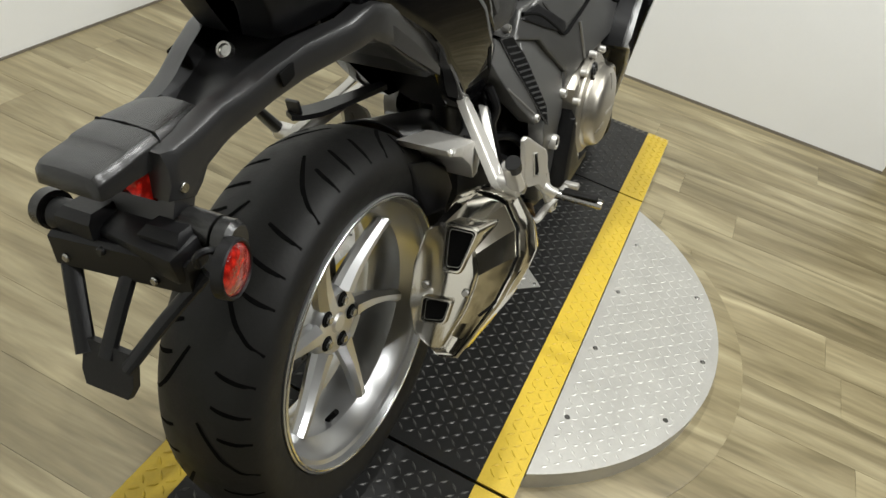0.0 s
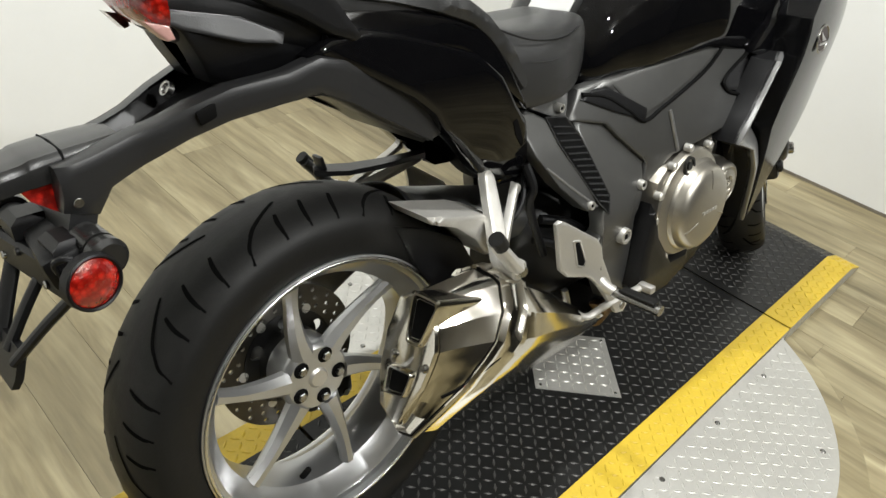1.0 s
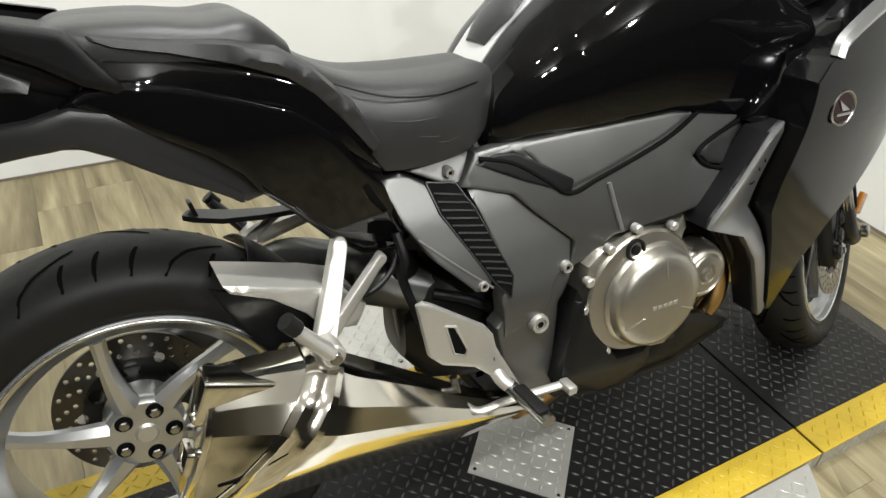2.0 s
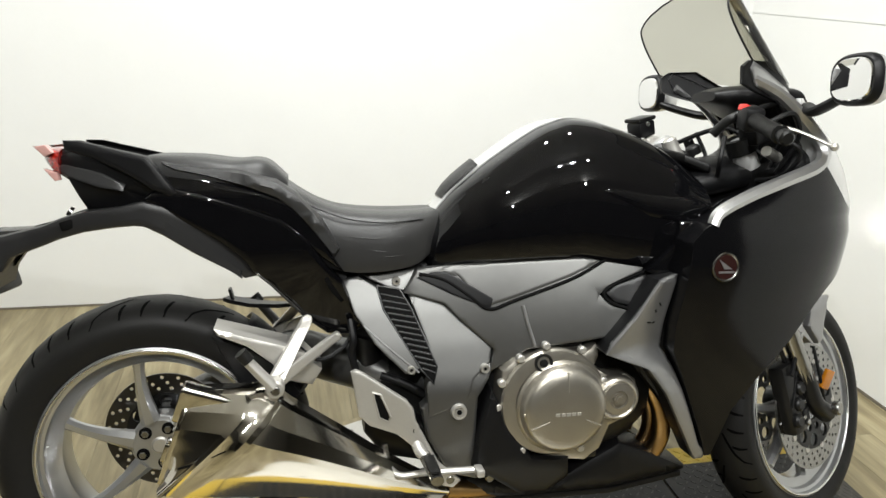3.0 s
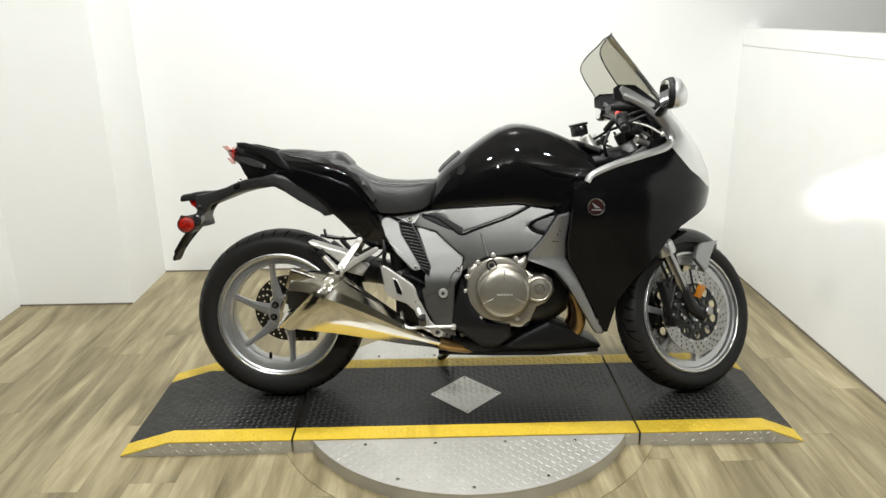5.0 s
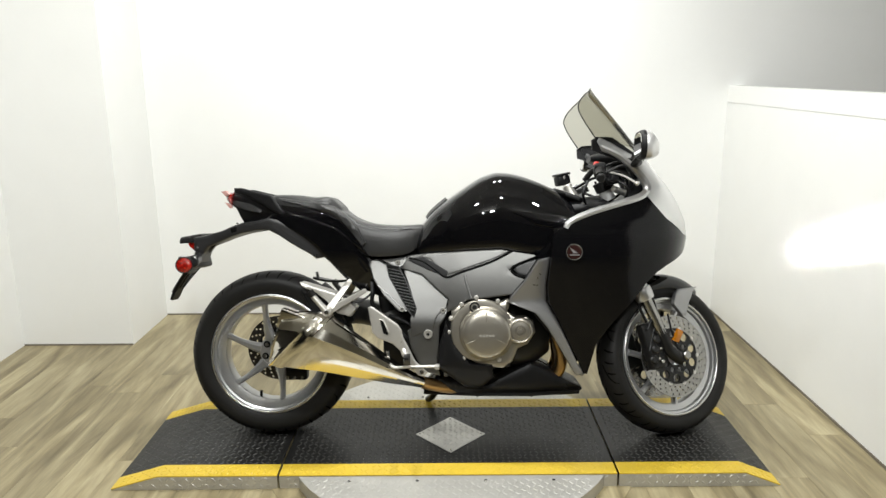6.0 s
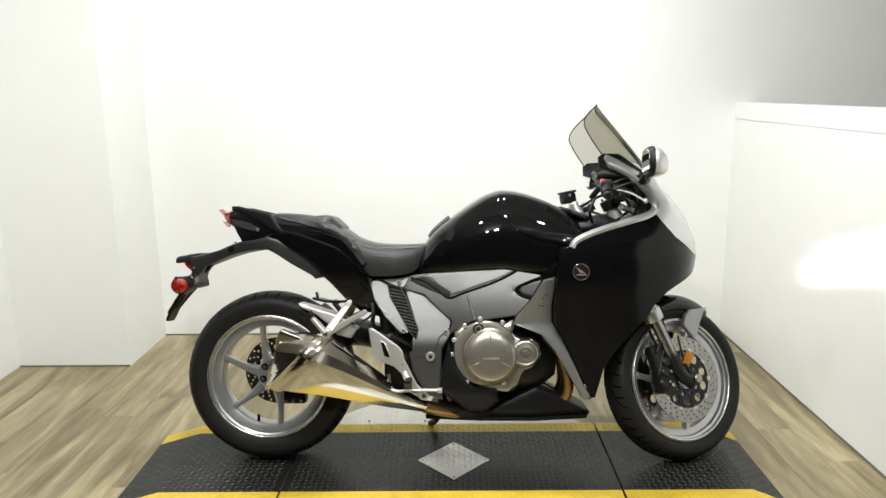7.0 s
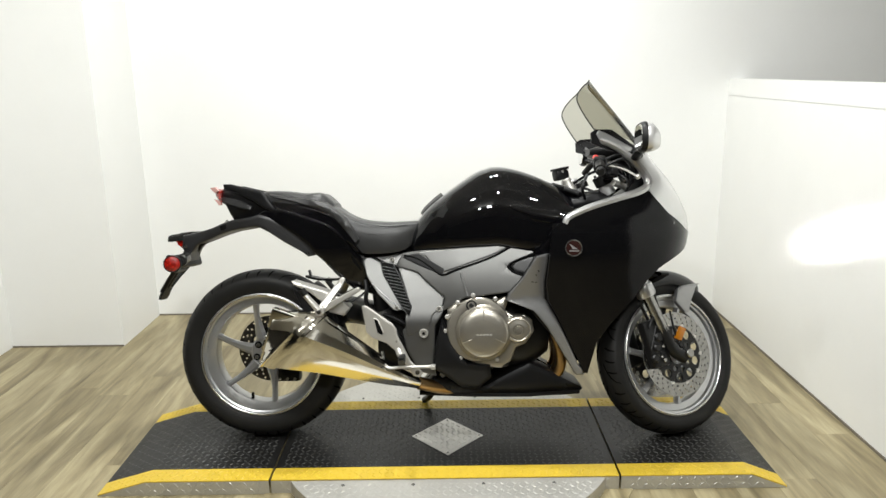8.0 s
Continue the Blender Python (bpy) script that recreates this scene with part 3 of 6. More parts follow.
        return Vector((c[0] + r * math.cos(arc), c[1] + y, c[2] + r * math.sin(arc)))

    rep = 10 if tyre_w > 0.15 else 11
    marks = [[(0.93, 0.07), (0.72, 0.035), (0.50, -0.03), (0.30, -0.12), (0.12, -0.21)], [(0.90, 0.215), (0.62, 0.200), (0.36, 0.172)], [(0.88, 0.362), (0.60, 0.350), (0.34, 0.325)], [(0.90, 0.500), (0.64, 0.490), (0.44, 0.470)]]
    for k in range(rep):
        base = 2 * math.pi * k / rep
        for s in (-1, 1):
            for mark in marks:
                off = base + (math.pi / rep if s > 0 else 0)
                line = [surf(s * u, off + arc) for u, arc in spline(mark, 4)]
                rows = []
                for i, p in enumerate(line):
                    d = line[min(i + 1, len(line) - 1)] - line[max(i - 1, 0)]
                    nrm = Vector((p.x - c[0], (p.y - c[1]) * 1.2, p.z - c[2])).normalized()
                    side = nrm.cross(d).normalized() * 0.0034 * (0.35 + 0.65 * math.sin(math.pi * min(0.9, 0.15 + 0.8 * (1 - i / (len(line) - 1)))))
                    rows.append((p + nrm * 0.0009 - side, p + nrm * 0.0011, p + nrm * 0.0009 + side))
                V = [[bm.verts.new(q2) for q2 in r] for r in rows]
                for a, b in zip(V, V[1:]):
                    bm.faces.new((a[0], a[1], b[1], b[0]))
                    bm.faces.new((a[1], a[2], b[2], b[1]))
    tagged(part("tread_groove_shade", put(bm), M_GROOVE, tyre, "dark swept tread grooves", 60), kind="stuff")
    return rim, hub


def brake_disc(c, r, inner, y, holder, m=None, holes=0, metal=M_STEEL):
    """A disc with drilled holes, on a dark carrier."""
    from mathutils.geometry import delaunay_2d_cdt
    q = m or Matrix()

    def put(bm):
        bmesh.ops.transform(bm, matrix=q, verts=bm.verts)
        return bm

    pts, edges = [], []

    def loop(cx, cz, rad, n):
        k = len(pts)
        for i in range(n):
            a = 2 * math.pi * i / n
            pts.append(Vector((cx + rad * math.cos(a), cz + rad * math.sin(a))))
            edges.append((k + i, k + (i + 1) % n))

    loop(c[0], c[2], r, 72)
    loop(c[0], c[2], inner, 60)
    for ring in range(3):
        for k in range(holes):
            a = 2 * math.pi * (k + ring / 3) / holes
            rr = inner + (r - inner) * (0.24 + 0.28 * ring)
            loop(c[0] + rr * math.cos(a), c[2] + rr * math.sin(a), 0.0042, 8)
    vs, es, fs, *_ = delaunay_2d_cdt(pts, edges, [], 1, 1e-6)
    centres = [(c[0] + (inner + (r - inner) * (0.24 + 0.28 * g)) * math.cos(2 * math.pi * (k + g / 3) / holes), c[2] + (inner + (r - inner) * (0.24 + 0.28 * g)) * math.sin(2 * math.pi * (k + g / 3) / holes)) for g in range(3) for k in range(holes)]

    def solid(f):
        mx, mz = sum(vs[i].x for i in f) / 3, sum(vs[i].y for i in f) / 3
        return math.hypot(mx - c[0], mz - c[2]) > inner * 0.999 and all(math.hypot(mx - a, mz - b) > 0.0040 for a, b in centres)

    fs = [f for f in fs if solid(f)]
    bm = bmesh.new()
    V = [bm.verts.new((v.x, y - 0.0025, v.y)) for v in vs]
    F = [bm.faces.new([V[i] for i in f]) for f in fs]
    ex = bmesh.ops.extrude_face_region(bm, geom=F)
    for v in [g for g in ex["geom"] if isinstance(g, bmesh.types.BMVert)]:
        v.co.y += 0.005
    d = part("brake_disc", put(bm), metal, holder, "drilled steel brake disc", 30)
    bolt_n = 10 if r > 0.14 else 6
    pts, edges = [], []
    loop(c[0], c[2], inner * 1.0, 60)
    loop(c[0], c[2], inner * 0.34, 40)
    for k in range(bolt_n):
        a = 2 * math.pi * (k + 0.5) / bolt_n
        loop(c[0] + inner * 0.80 * math.cos(a), c[2] + inner * 0.80 * math.sin(a), inner * 0.155, 12)
        loop(c[0] + inner * 0.52 * math.cos(a + math.pi / bolt_n), c[2] + inner * 0.52 * math.sin(a + math.pi / bolt_n), inner * 0.095, 10)
    rings = [(c[0] + inner * q2 * math.cos(2 * math.pi * (k + o) / bolt_n), c[2] + inner * q2 * math.sin(2 * math.pi * (k + o) / bolt_n), inner * w2) for q2, o, w2 in ((0.80, 0.5, 0.155), (0.52, 1.0, 0.095)) for k in range(bolt_n)]
    vs, es, fs, *_ = delaunay_2d_cdt(pts, edges, [], 1, 1e-6)

    def web(f):
        mx, mz = sum(vs[i].x for i in f) / 3, sum(vs[i].y for i in f) / 3
        return inner * 0.34 < math.hypot(mx - c[0], mz - c[2]) and all(math.hypot(mx - a, mz - b) > w * 0.97 for a, b, w in rings)

    bm = bmesh.new()
    V = [bm.verts.new((v.x, y - 0.004, v.y)) for v in vs]
    F = [bm.faces.new([V[i] for i in f]) for f in fs if web(f)]
    ex = bmesh.ops.extrude_face_region(bm, geom=F)
    for v in [g for g in ex["geom"] if isinstance(g, bmesh.types.BMVert)]:
        v.co.y += 0.007
    part("disc_carrier", put(bm), M_BLACKMETAL, d, "black drilled disc carrier", 30)
    for k in range(bolt_n):
        a = 2 * math.pi * k / bolt_n
        ca, sa = math.cos(a), math.sin(a)
        part("disc_button", put(disc((c[0] + (inner + 0.002) * ca, y - 0.004, c[2] + (inner + 0.002) * sa), (0, 1, 0), 0.0085, 0.008, 14, 0.2)), M_ALU, d)
    return d


# rear wheel
RC = (0.005, 0.0, 0.319)
rear, rear_hub = wheel("rear_wheel", (RC[0], -0.014, RC[2]), 0.320, 0.174, 0.232, 0.160, 6, 100, 0.028, 0.062, -0.008, -1, curve=0.16)
for k in range(5):
    a = radians(64 + 72 * k)
    p = (RC[0] + 0.04 * math.cos(a), -0.032, RC[2] + 0.04 * math.sin(a))
    nut = part("wheel_nut", disc(p, (0, -1, 0), 0.0085, 0.010, 6, 0.2), M_STEEL, rear_hub, "hexagonal steel wheel nut")
    part("nut_recess", disc((p[0], -0.0325, p[2]), (0, -1, 0), 0.0135, 0.003, 24, 0.1), M_VOID, rear_hub)
part("centre_cap", disc((RC[0], -0.034, RC[2]), (0, -1, 0), 0.019, 0.004, 28, 0.25), M_ALU, rear_hub, "brushed round centre cap")
brake_disc(RC, 0.130, 0.085, 0.055, rear, holes=22, metal=M_DARKDISC)
part("hub_carrier", lathe([(0, 0.03), (0.05, 0.03), (0.058, 0.045), (0.060, 0.075), (0.078, 0.085), (0.078, 0.10), (0, 0.10)], RC, (0, 1, 0), 40), M_BLACKMETAL, rear, "dark axle carrier behind the spokes")
part("valve", tube([(RC[0] - 0.055, -0.03, RC[2] - 0.185), (RC[0] - 0.049, -0.05, RC[2] - 0.155)], 0.0055, 8, 2), M_VOID, rear, "black tyre valve")
bm = inset_box((0.07, 0.06, 0.215), (0.10, 0.05, 0.055), 0.012)
rear_cal = part("rear_caliper", bm, M_BLACKMETAL, bike, "black rear brake caliper")
for dx in (-0.03, 0, 0.03):
    part("bolt", disc((0.07 + dx, 0.036, 0.2), (0, -1, 0), 0.007, 0.006, 8), M_STEEL, rear_cal)

# front wheel, steered to the left
STEER = 27.5
AX = Vector((1.503, 0, 0.30))
AXD = Vector((-math.sin(radians(25.5)), 0, math.cos(radians(25.5))))
TURN_M = Matrix.Translation(AX) @ Matrix.Rotation(radians(STEER), 4, AXD) @ Matrix.Translation(-AX)
FC = (1.552, 0.0, 0.294)
front, front_hub = wheel("front_wheel", FC, 0.298, 0.120, 0.230, 0.104, 7, 276, 0.028, 0.045, -0.012, -1, TURN_M, 0.14)
for y in (-0.066, 0.066):
    brake_disc(FC, 0.158, 0.108, y, front, TURN_M, 30)


def turned(bm):
    bmesh.ops.transform(bm, matrix=TURN_M, verts=bm.verts)
    return bm


for s in (-1, 1):
    top = Vector((FC[0] - 0.045, 0, FC[2])) + AXD * 0.55
    low = Vector((FC[0] - 0.045, 0, FC[2])) + AXD * 0.02
    off = Vector((0, s * 0.108, 0))
    fork = part("fork_leg", turned(lathe([(0, 0), (0.027, 0), (0.029, 0.01), (0.029, 0.26), (0.027, 0.27), (0.0, 0.27)], top - AXD * 0.30 + off, AXD, 28)), M_SILVER, bike, "silver upside-down fork leg")
    part("stanchion", turned(tube([low + off, top - AXD * 0.29 + off], 0.0215, 24, 0)), M_STEEL, fork, "bright steel inner tube")
    part("fork_clamp", turned(lathe([(0.0, 0), (0.034, 0), (0.036, 0.006), (0.036, 0.04), (0.034, 0.046), (0, 0.046)], top - AXD * 0.31 + off, AXD, 28)), M_SILVER, fork, "silver dust-seal collar")
    foot = part("fork_foot", turned(tube([low + off + AXD * 0.13, low + off + AXD * 0.06, low + off, Vector((FC[0], s * 0.105, FC[2] - 0.015))], lambda u: 0.021 + 0.003 * u, 16, 4)), M_BLACKMETAL, fork, "black fork foot")
    part("axle_end", turned(disc((FC[0], s * 0.128, FC[2]), (0, s, 0), 0.017, 0.016, 20, 0.2)), M_STEEL, foot, "steel axle end")
    tilt = pose(0, 0, 0, 0, -14, 0)
    cal = part("front_caliper", turned(inset_box((FC[0] - 0.116, s * 0.080, FC[2] + 0.042), (0.080, 0.046, 0.180), 0.014, tilt)), M_BLACKMETAL, bike, "black radial brake caliper")
    for k in range(4):
        px, pz = FC[0] - 0.132 + 0.010 * k, FC[2] - 0.012 + 0.038 * k
        part("piston_housing", turned(disc((px, s * 0.100, pz), (0, s, 0), 0.017, 0.014, 18, 0.3)), M_BLACKMETAL, cal, "round piston housing")
        part("housing_bolt", turned(disc((px + 0.026, s * 0.100, pz + 0.004), (0, s, 0), 0.0055, 0.010, 8)), M_STEEL, cal)
    for k in range(3):
        part("caliper_bridge", turned(inset_box((FC[0] - 0.092 + 0.011 * k, s * 0.094, FC[2] + 0.005 + 0.045 * k), (0.030, 0.026, 0.016), 0.004, tilt)), M_PLASTIC, cal, "ribbed caliper bridge")
    part("bleed_nipple", turned(tube([(FC[0] - 0.10, s * 0.10, FC[2] + 0.125), (FC[0] - 0.095, s * 0.102, FC[2] + 0.145)], 0.0045, 8, 0)), M_STEEL, cal, "steel bleed nipple")
    part("pad_pin", turned(tube([(FC[0] - 0.150, s * 0.104, FC[2] + 0.02), (FC[0] - 0.118, s * 0.104, FC[2] + 0.105)], 0.0028, 6, 0)), M_BLACKMETAL, cal, "dark pad pin")
    part("hose_union", turned(tube([(FC[0] - 0.155, s * 0.11, FC[2] + 0.10), (FC[0] - 0.135, s * 0.112, FC[2] + 0.135), (FC[0] - 0.10, s * 0.105, FC[2] + 0.16), (FC[0] - 0.11, s * 0.09, FC[2] + 0.25)], 0.0055, 8, 6)), M_PLASTIC, cal, "black banjo hose")
    part("sensor_lead", turned(tube([(FC[0] - 0.02, s * 0.115, FC[2] + 0.02), (FC[0] - 0.05, s * 0.125, FC[2] + 0.08), (FC[0] - 0.06, s * 0.12, FC[2] + 0.16)], 0.004, 8, 6)), M_PLASTIC, cal, "black sensor lead")
    part("caliper_bolt", turned(disc((FC[0] - 0.075, s * 0.105, FC[2] + 0.10), (0, s, 0), 0.008, 0.009, 8)), M_STEEL, cal)
    part("caliper_bolt", turned(disc((FC[0] - 0.095, s * 0.105, FC[2] - 0.02), (0, s, 0), 0.008, 0.009, 8)), M_STEEL, cal)
    part("brake_hose", turned(tube([(FC[0] - 0.14, s * 0.09, FC[2] + 0.13), (FC[0] - 0.17, s * 0.085, FC[2] + 0.22), (FC[0] - 0.14, s * 0.07, FC[2] + 0.36)], 0.006, 8, 6)), M_PLASTIC, cal, "black rubber brake hose")

# front fender
bm = bmesh.new()
rows = []
for i in range(25):
    a = radians(54 + 92 * i / 24)
    R = 0.320 + 0.008 * math.sin(math.pi * i / 24)
    w = 0.074 * (0.5 + 0.5 * math.sin(math.pi * min(1, i / 20)) ** 0.5) if i else 0.02
    rows.append([(FC[0] + (R - 0.062 * abs(v) ** 3) * math.cos(a), w * math.sin(v * 1.35) / math.sin(1.35), FC[2] + (R - 0.062 * abs(v) ** 3) * math.sin(a)) for v in np.linspace(-1, 1, 19)])
skin(bm, rows, False, False)
fender = part("front_fender", turned(bm), M_GLOSS, bike, "gloss black front mudguard")
sol = fender.modifiers.new("thick", "SOLIDIFY")
sol.thickness = 0.003
for s in (-1, 1):
    bm = panel([(1.560, 0.495), (1.578, 0.540), (1.602, 0.556), (1.695, 0.566), (1.668, 0.545), (1.640, 0.50), (1.622, 0.452), (1.606, 0.445)], lambda x, z: 0.080 - 0.2 * max(0, z - 0.53), s, 0.006, 0.012, 0.012)
    part("fender_brace", turned(bm), M_SATIN2, fender, "silver-grey mudguard side brace")
bm = inset_box((1.571, -0.094, 0.393), (0.029, 0.011, 0.050), 0.003, pose(0, 0, 0, 0, 24, 12))
part("amber_reflector", bm, M_AMBER, bike, "amber rectangular fork reflector")

# ---- fairing ----
NOSE = [(0.25, 1.62), (0.62, 1.60), (0.68, 1.612), (0.73, 1.622), (0.766, 1.628), (0.83, 1.622), (0.904, 1.59), (0.968, 1.547), (1.02, 1.505), (1.081, 1.462), (1.13, 1.425)]
WIDE = [(0.25, 0.182), (0.4, 0.222), (0.55, 0.258), (0.7, 0.291), (0.8, 0.291), (0.9, 0.264), (1.0, 0.228), (1.08, 0.195), (1.13, 0.165)]
WIDE = [tuple(p) for p in spline(WIDE, 6)]


def fair(x, z):
    """The fairing's half-width."""
    w, xn = lerp(z, WIDE), lerp(z, NOSE)
    u = max(0.0, min(1.0, (x - 1.06) / (xn - 1.06)))
    k = lerp(z, [(0.80, 1.0), (0.96, 0.0)])
    return w * (1 - 0.06 * k * u - (0.26 + 0.17 * k) * u * u) * max(0.0, 1 - u ** 9.0) ** 0.8


TRIM_REAR = [(0.25, 1.17), (0.34, 1.12), (0.44, 1.063), (0.497, 1.0), (0.537, 0.917), (0.69, 1.022)]
TRIM_OUT = [(0.25, 0.185), (0.40, 0.228), (0.52, 0.258), (0.70, 0.268)]


def trim_w(x, z):
    """The intake trim's half-width: it leans inwards from its rear edge."""
    return lerp(z, TRIM_OUT) - 0.36 * max(0.0, x - lerp(z, TRIM_REAR))


def shell(levels, x_rear, x_front, s, fun=fair, nu=36):
    """A shell in level slices from its rear edge to its front edge; the rear rim is turned in."""
    bm = bmesh.new()
    rows = []
    for z in levels:
        a, b = lerp(z, x_rear), lerp(z, x_front)
        xs = [a + (b - a) * math.sin(math.pi / 2 * (i / nu)) for i in range(nu + 1)]
        row = [(x, s * fun(x, z), z) for x in xs]
        turn = min(0.075, 0.6 * abs(row[0][1]))
        row = [(row[0][0] + 0.002, row[0][1] - s * turn, z), (row[0][0] - 0.001, row[0][1] - s * turn / 15, z)] + row
        rows.append(row)
    skin(bm, rows, False, False)
    return bm


BLACK_REAR = [(0.262, 1.200), (0.30, 1.185), (0.378, 1.146), (0.477, 1.097), (0.537, 1.064), (0.596, 1.058), (0.684, 1.066), (0.772, 1.072), (0.80, 1.10), (0.815, 1.13), (0.846, 1.198), (0.884, 1.312), (0.905, 1.375), (0.918, 1.418)]
BLACK_FRONT = [(0.262, 1.214), (0.378, 1.243), (0.447, 1.292), (0.535, 1.372), (0.603, 1.425), (0.642, 1.468), (0.665, 1.508), (0.685, 1.552), (0.705, 1.592), (0.73, 1.618), (0.766, 1.628), (0.782, 1.59), (0.80, 1.565), (0.84, 1.50), (0.88, 1.46), (0.918, 1.425)]
levels = sorted({round(z, 4) for z, _ in BLACK_REAR + BLACK_FRONT} | {round(z, 3) for z in np.linspace(0.262, 0.918, 44)} | {round(z, 4) for z in np.linspace(0.655, 0.785, 34)})
SILVER_REAR = [(0.766, 1.628), (0.782, 1.59), (0.80, 1.565), (0.84, 1.50), (0.88, 1.46), (0.918, 1.427), (0.962, 1.425), (1.005, 1.40), (1.045, 1.375), (1.066, 1.40)]
up_levels = sorted({z for z, _ in SILVER_REAR} | {round(z, 3) for z in np.linspace(0.768, 1.066, 24)})
for s in (-1, 1):
    fairing = part("side_fairing", shell(levels, BLACK_REAR, BLACK_FRONT, s), M_FAIR, bike, "gloss black side fairing", 50)
    nose = part("nose_cowl", shell(up_levels, SILVER_REAR, NOSE, s), M_SHELL, bike, "silver painted nose cowl", 50)
    # cockpit edge trim
    edge = [(1.119, 0.805), (1.138, 0.830), (1.215, 0.862), (1.313, 0.892), (1.391, 0.915), (1.422, 0.936), (1.427, 0.962), (1.401, 1.005), (1.362, 1.045), (1.323, 1.075), (1.262, 1.103)]
    P = spline(edge, 5)
    bm = bmesh.new()
    rings = []
    for i, p in enumerate(P):
        d = P[min(i + 1, len(P) - 1)] - P[max(i - 1, 0)]
        d = d / np.linalg.norm(d)
        nx, nz = -d[1], d[0]
        y = fair(p[0], p[1])
        w = 0.010 + 0.004 * math.sin(math.pi * i / len(P))
        rings.append([(p[0] + nx * w * u, s * (y + v), p[1] + nz * w * u) for u, v in ((-0.9, -0.004), (-0.8, 0.003), (0, 0.007), (0.8, 0.0), (1.0, -0.012), (0.4, -0.018))])
    skin(bm, rings)
    part("edge_trim", bm, M_SILVER, fairing, "satin silver edge trim round the cockpit", 40)
    # slash trim
    slash = [(1.022, 0.690), (1.066, 0.700), (1.064, 0.672), (1.054, 0.596), (1.058, 0.537), (1.093, 0.477), (1.142, 0.378), (1.181, 0.292), (1.204, 0.270), (1.200, 0.254), (1.171, 0.258), (1.122, 0.339), (1.063, 0.438), (1.015, 0.497), (0.917, 0.537), (0.927, 0.560), (0.976, 0.616)]
    part("intake_trim", panel(slash, lambda x, z: trim_w(x, z), s, 0.005, 0.012, 0.018), M_SATIN2, fairing, "silver-grey sweeping intake trim", 40)
    part("trim_back", panel(slash, lambda x, z: trim_w(x, z) - 0.008, s, 0.003, 0.055, 0.03), M_PLASTIC, fairing, "black inner wall behind the trim")
    if s < 0:
        for cx, cz, ang, ln in ((1.030, 0.640, 60, 0.010), (1.022, 0.625, 75, 0.007), (1.008, 0.600, 10, 0.012), (1.022, 0.598, -20, 0.006)):
            part("paint_chip", inset_box((cx, -trim_w(cx, cz) - 0.0005, cz), (ln, 0.0012, 0.0025), 0, pose(0, 0, 0, 0, ang, 0)), M_VOID, fairing, "small dark paint chip")
    # inner fairing behind the trim
    part("inner_fairing", panel([(0.99, 0.60), (1.07, 0.70), (1.10, 0.80), (1.20, 0.84), (1.40, 0.91), (1.40, 0.70), (1.33, 0.52), (1.18, 0.30), (1.10, 0.38), (1.0, 0.50)], lambda x, z: fair(x, z) * 0.86 - 0.012, s, 0.01, 0.01, 0.04), M_PLASTIC, fairing, "black inner fairing")
    # badge
    if s < 0:
        bc = (1.148, -fair(1.148, 0.72) - 0.003, 0.72)
        badge = part("badge", lathe([(0.0255, 0), (0.0275, 0.002), (0.0295, 0.002), (0.0305, 0)], bc, (0.02, -1, 0.03), 40), M_STEEL, fairing, "round metal badge ring with a plain mark")
        part("badge_face", disc((bc[0], bc[1] + 0.001, bc[2]), (0.02, -1, 0.03), 0.0255, 0.0015, 36, 0.05), M_BLUE, badge)
        bm = bmesh.new()
        for pts in (((-0.016, 0.016), (0.014, -0.004), (-0.004, -0.004)), ((-0.016, -0.008), (0.018, -0.008), (0.018, -0.012), (-0.016, -0.012))):
            V = [[bm.verts.new((bc[0] + a, bc[1] - h, bc[2] + b)) for a, b in pts] for h in (0.0008, 0.0026)]
            bm.faces.new(V[1])
            for i in range(len(pts)):
                j = (i + 1) % len(pts)
                bm.faces.new((V[0][i], V[0][j], V[1][j], V[1][i]))
        part("badge_mark", bm, M_SILVER, badge, "plain wing-like mark")

# ---- screen ----
bm = bmesh.new()
rows = []
for i in range(21):
    v = i / 20
    row = []
    for j in range(65):
        u = -1 + 2 * j / 64
        top = min(1.0, max(0.0, (v - 0.70) / 0.30))
        u *= 1 - 0.17 * (1 - math.sqrt(1 - top * top))
        corner = max(0.0, (abs(u) - 0.256) / 0.744)
        vv = v * (1 - 0.307 * corner ** 2.2)
        xc, zc = 1.445 - 0.185 * vv - 0.012 * vv * vv, 1.095 + 0.243 * vv
        hw = 0.200 - 0.036 * vv ** 3
        back = 0.210 - 0.045 * vv - 0.108 * vv ** 3
        row.append((xc - back * abs(u) ** 2.0, hw * u, zc + 0.045 * u * u * (1 - vv) * 0.9))
    rows.append(row)
skin(bm, rows, False, False)
screen = part("windscreen", bm, M_SCREEN, bike, "lightly smoked clear windscreen", 60)
screen.visible_shadow = False
edge = [rows[i][0] for i in range(21)] + rows[20][1:-1] + [rows[i][64] for i in range(20, -1, -1)]
part("screen_edge", tube(edge, 0.0022, 6, 0), M_PLASTIC, screen, "dark polished screen edge")
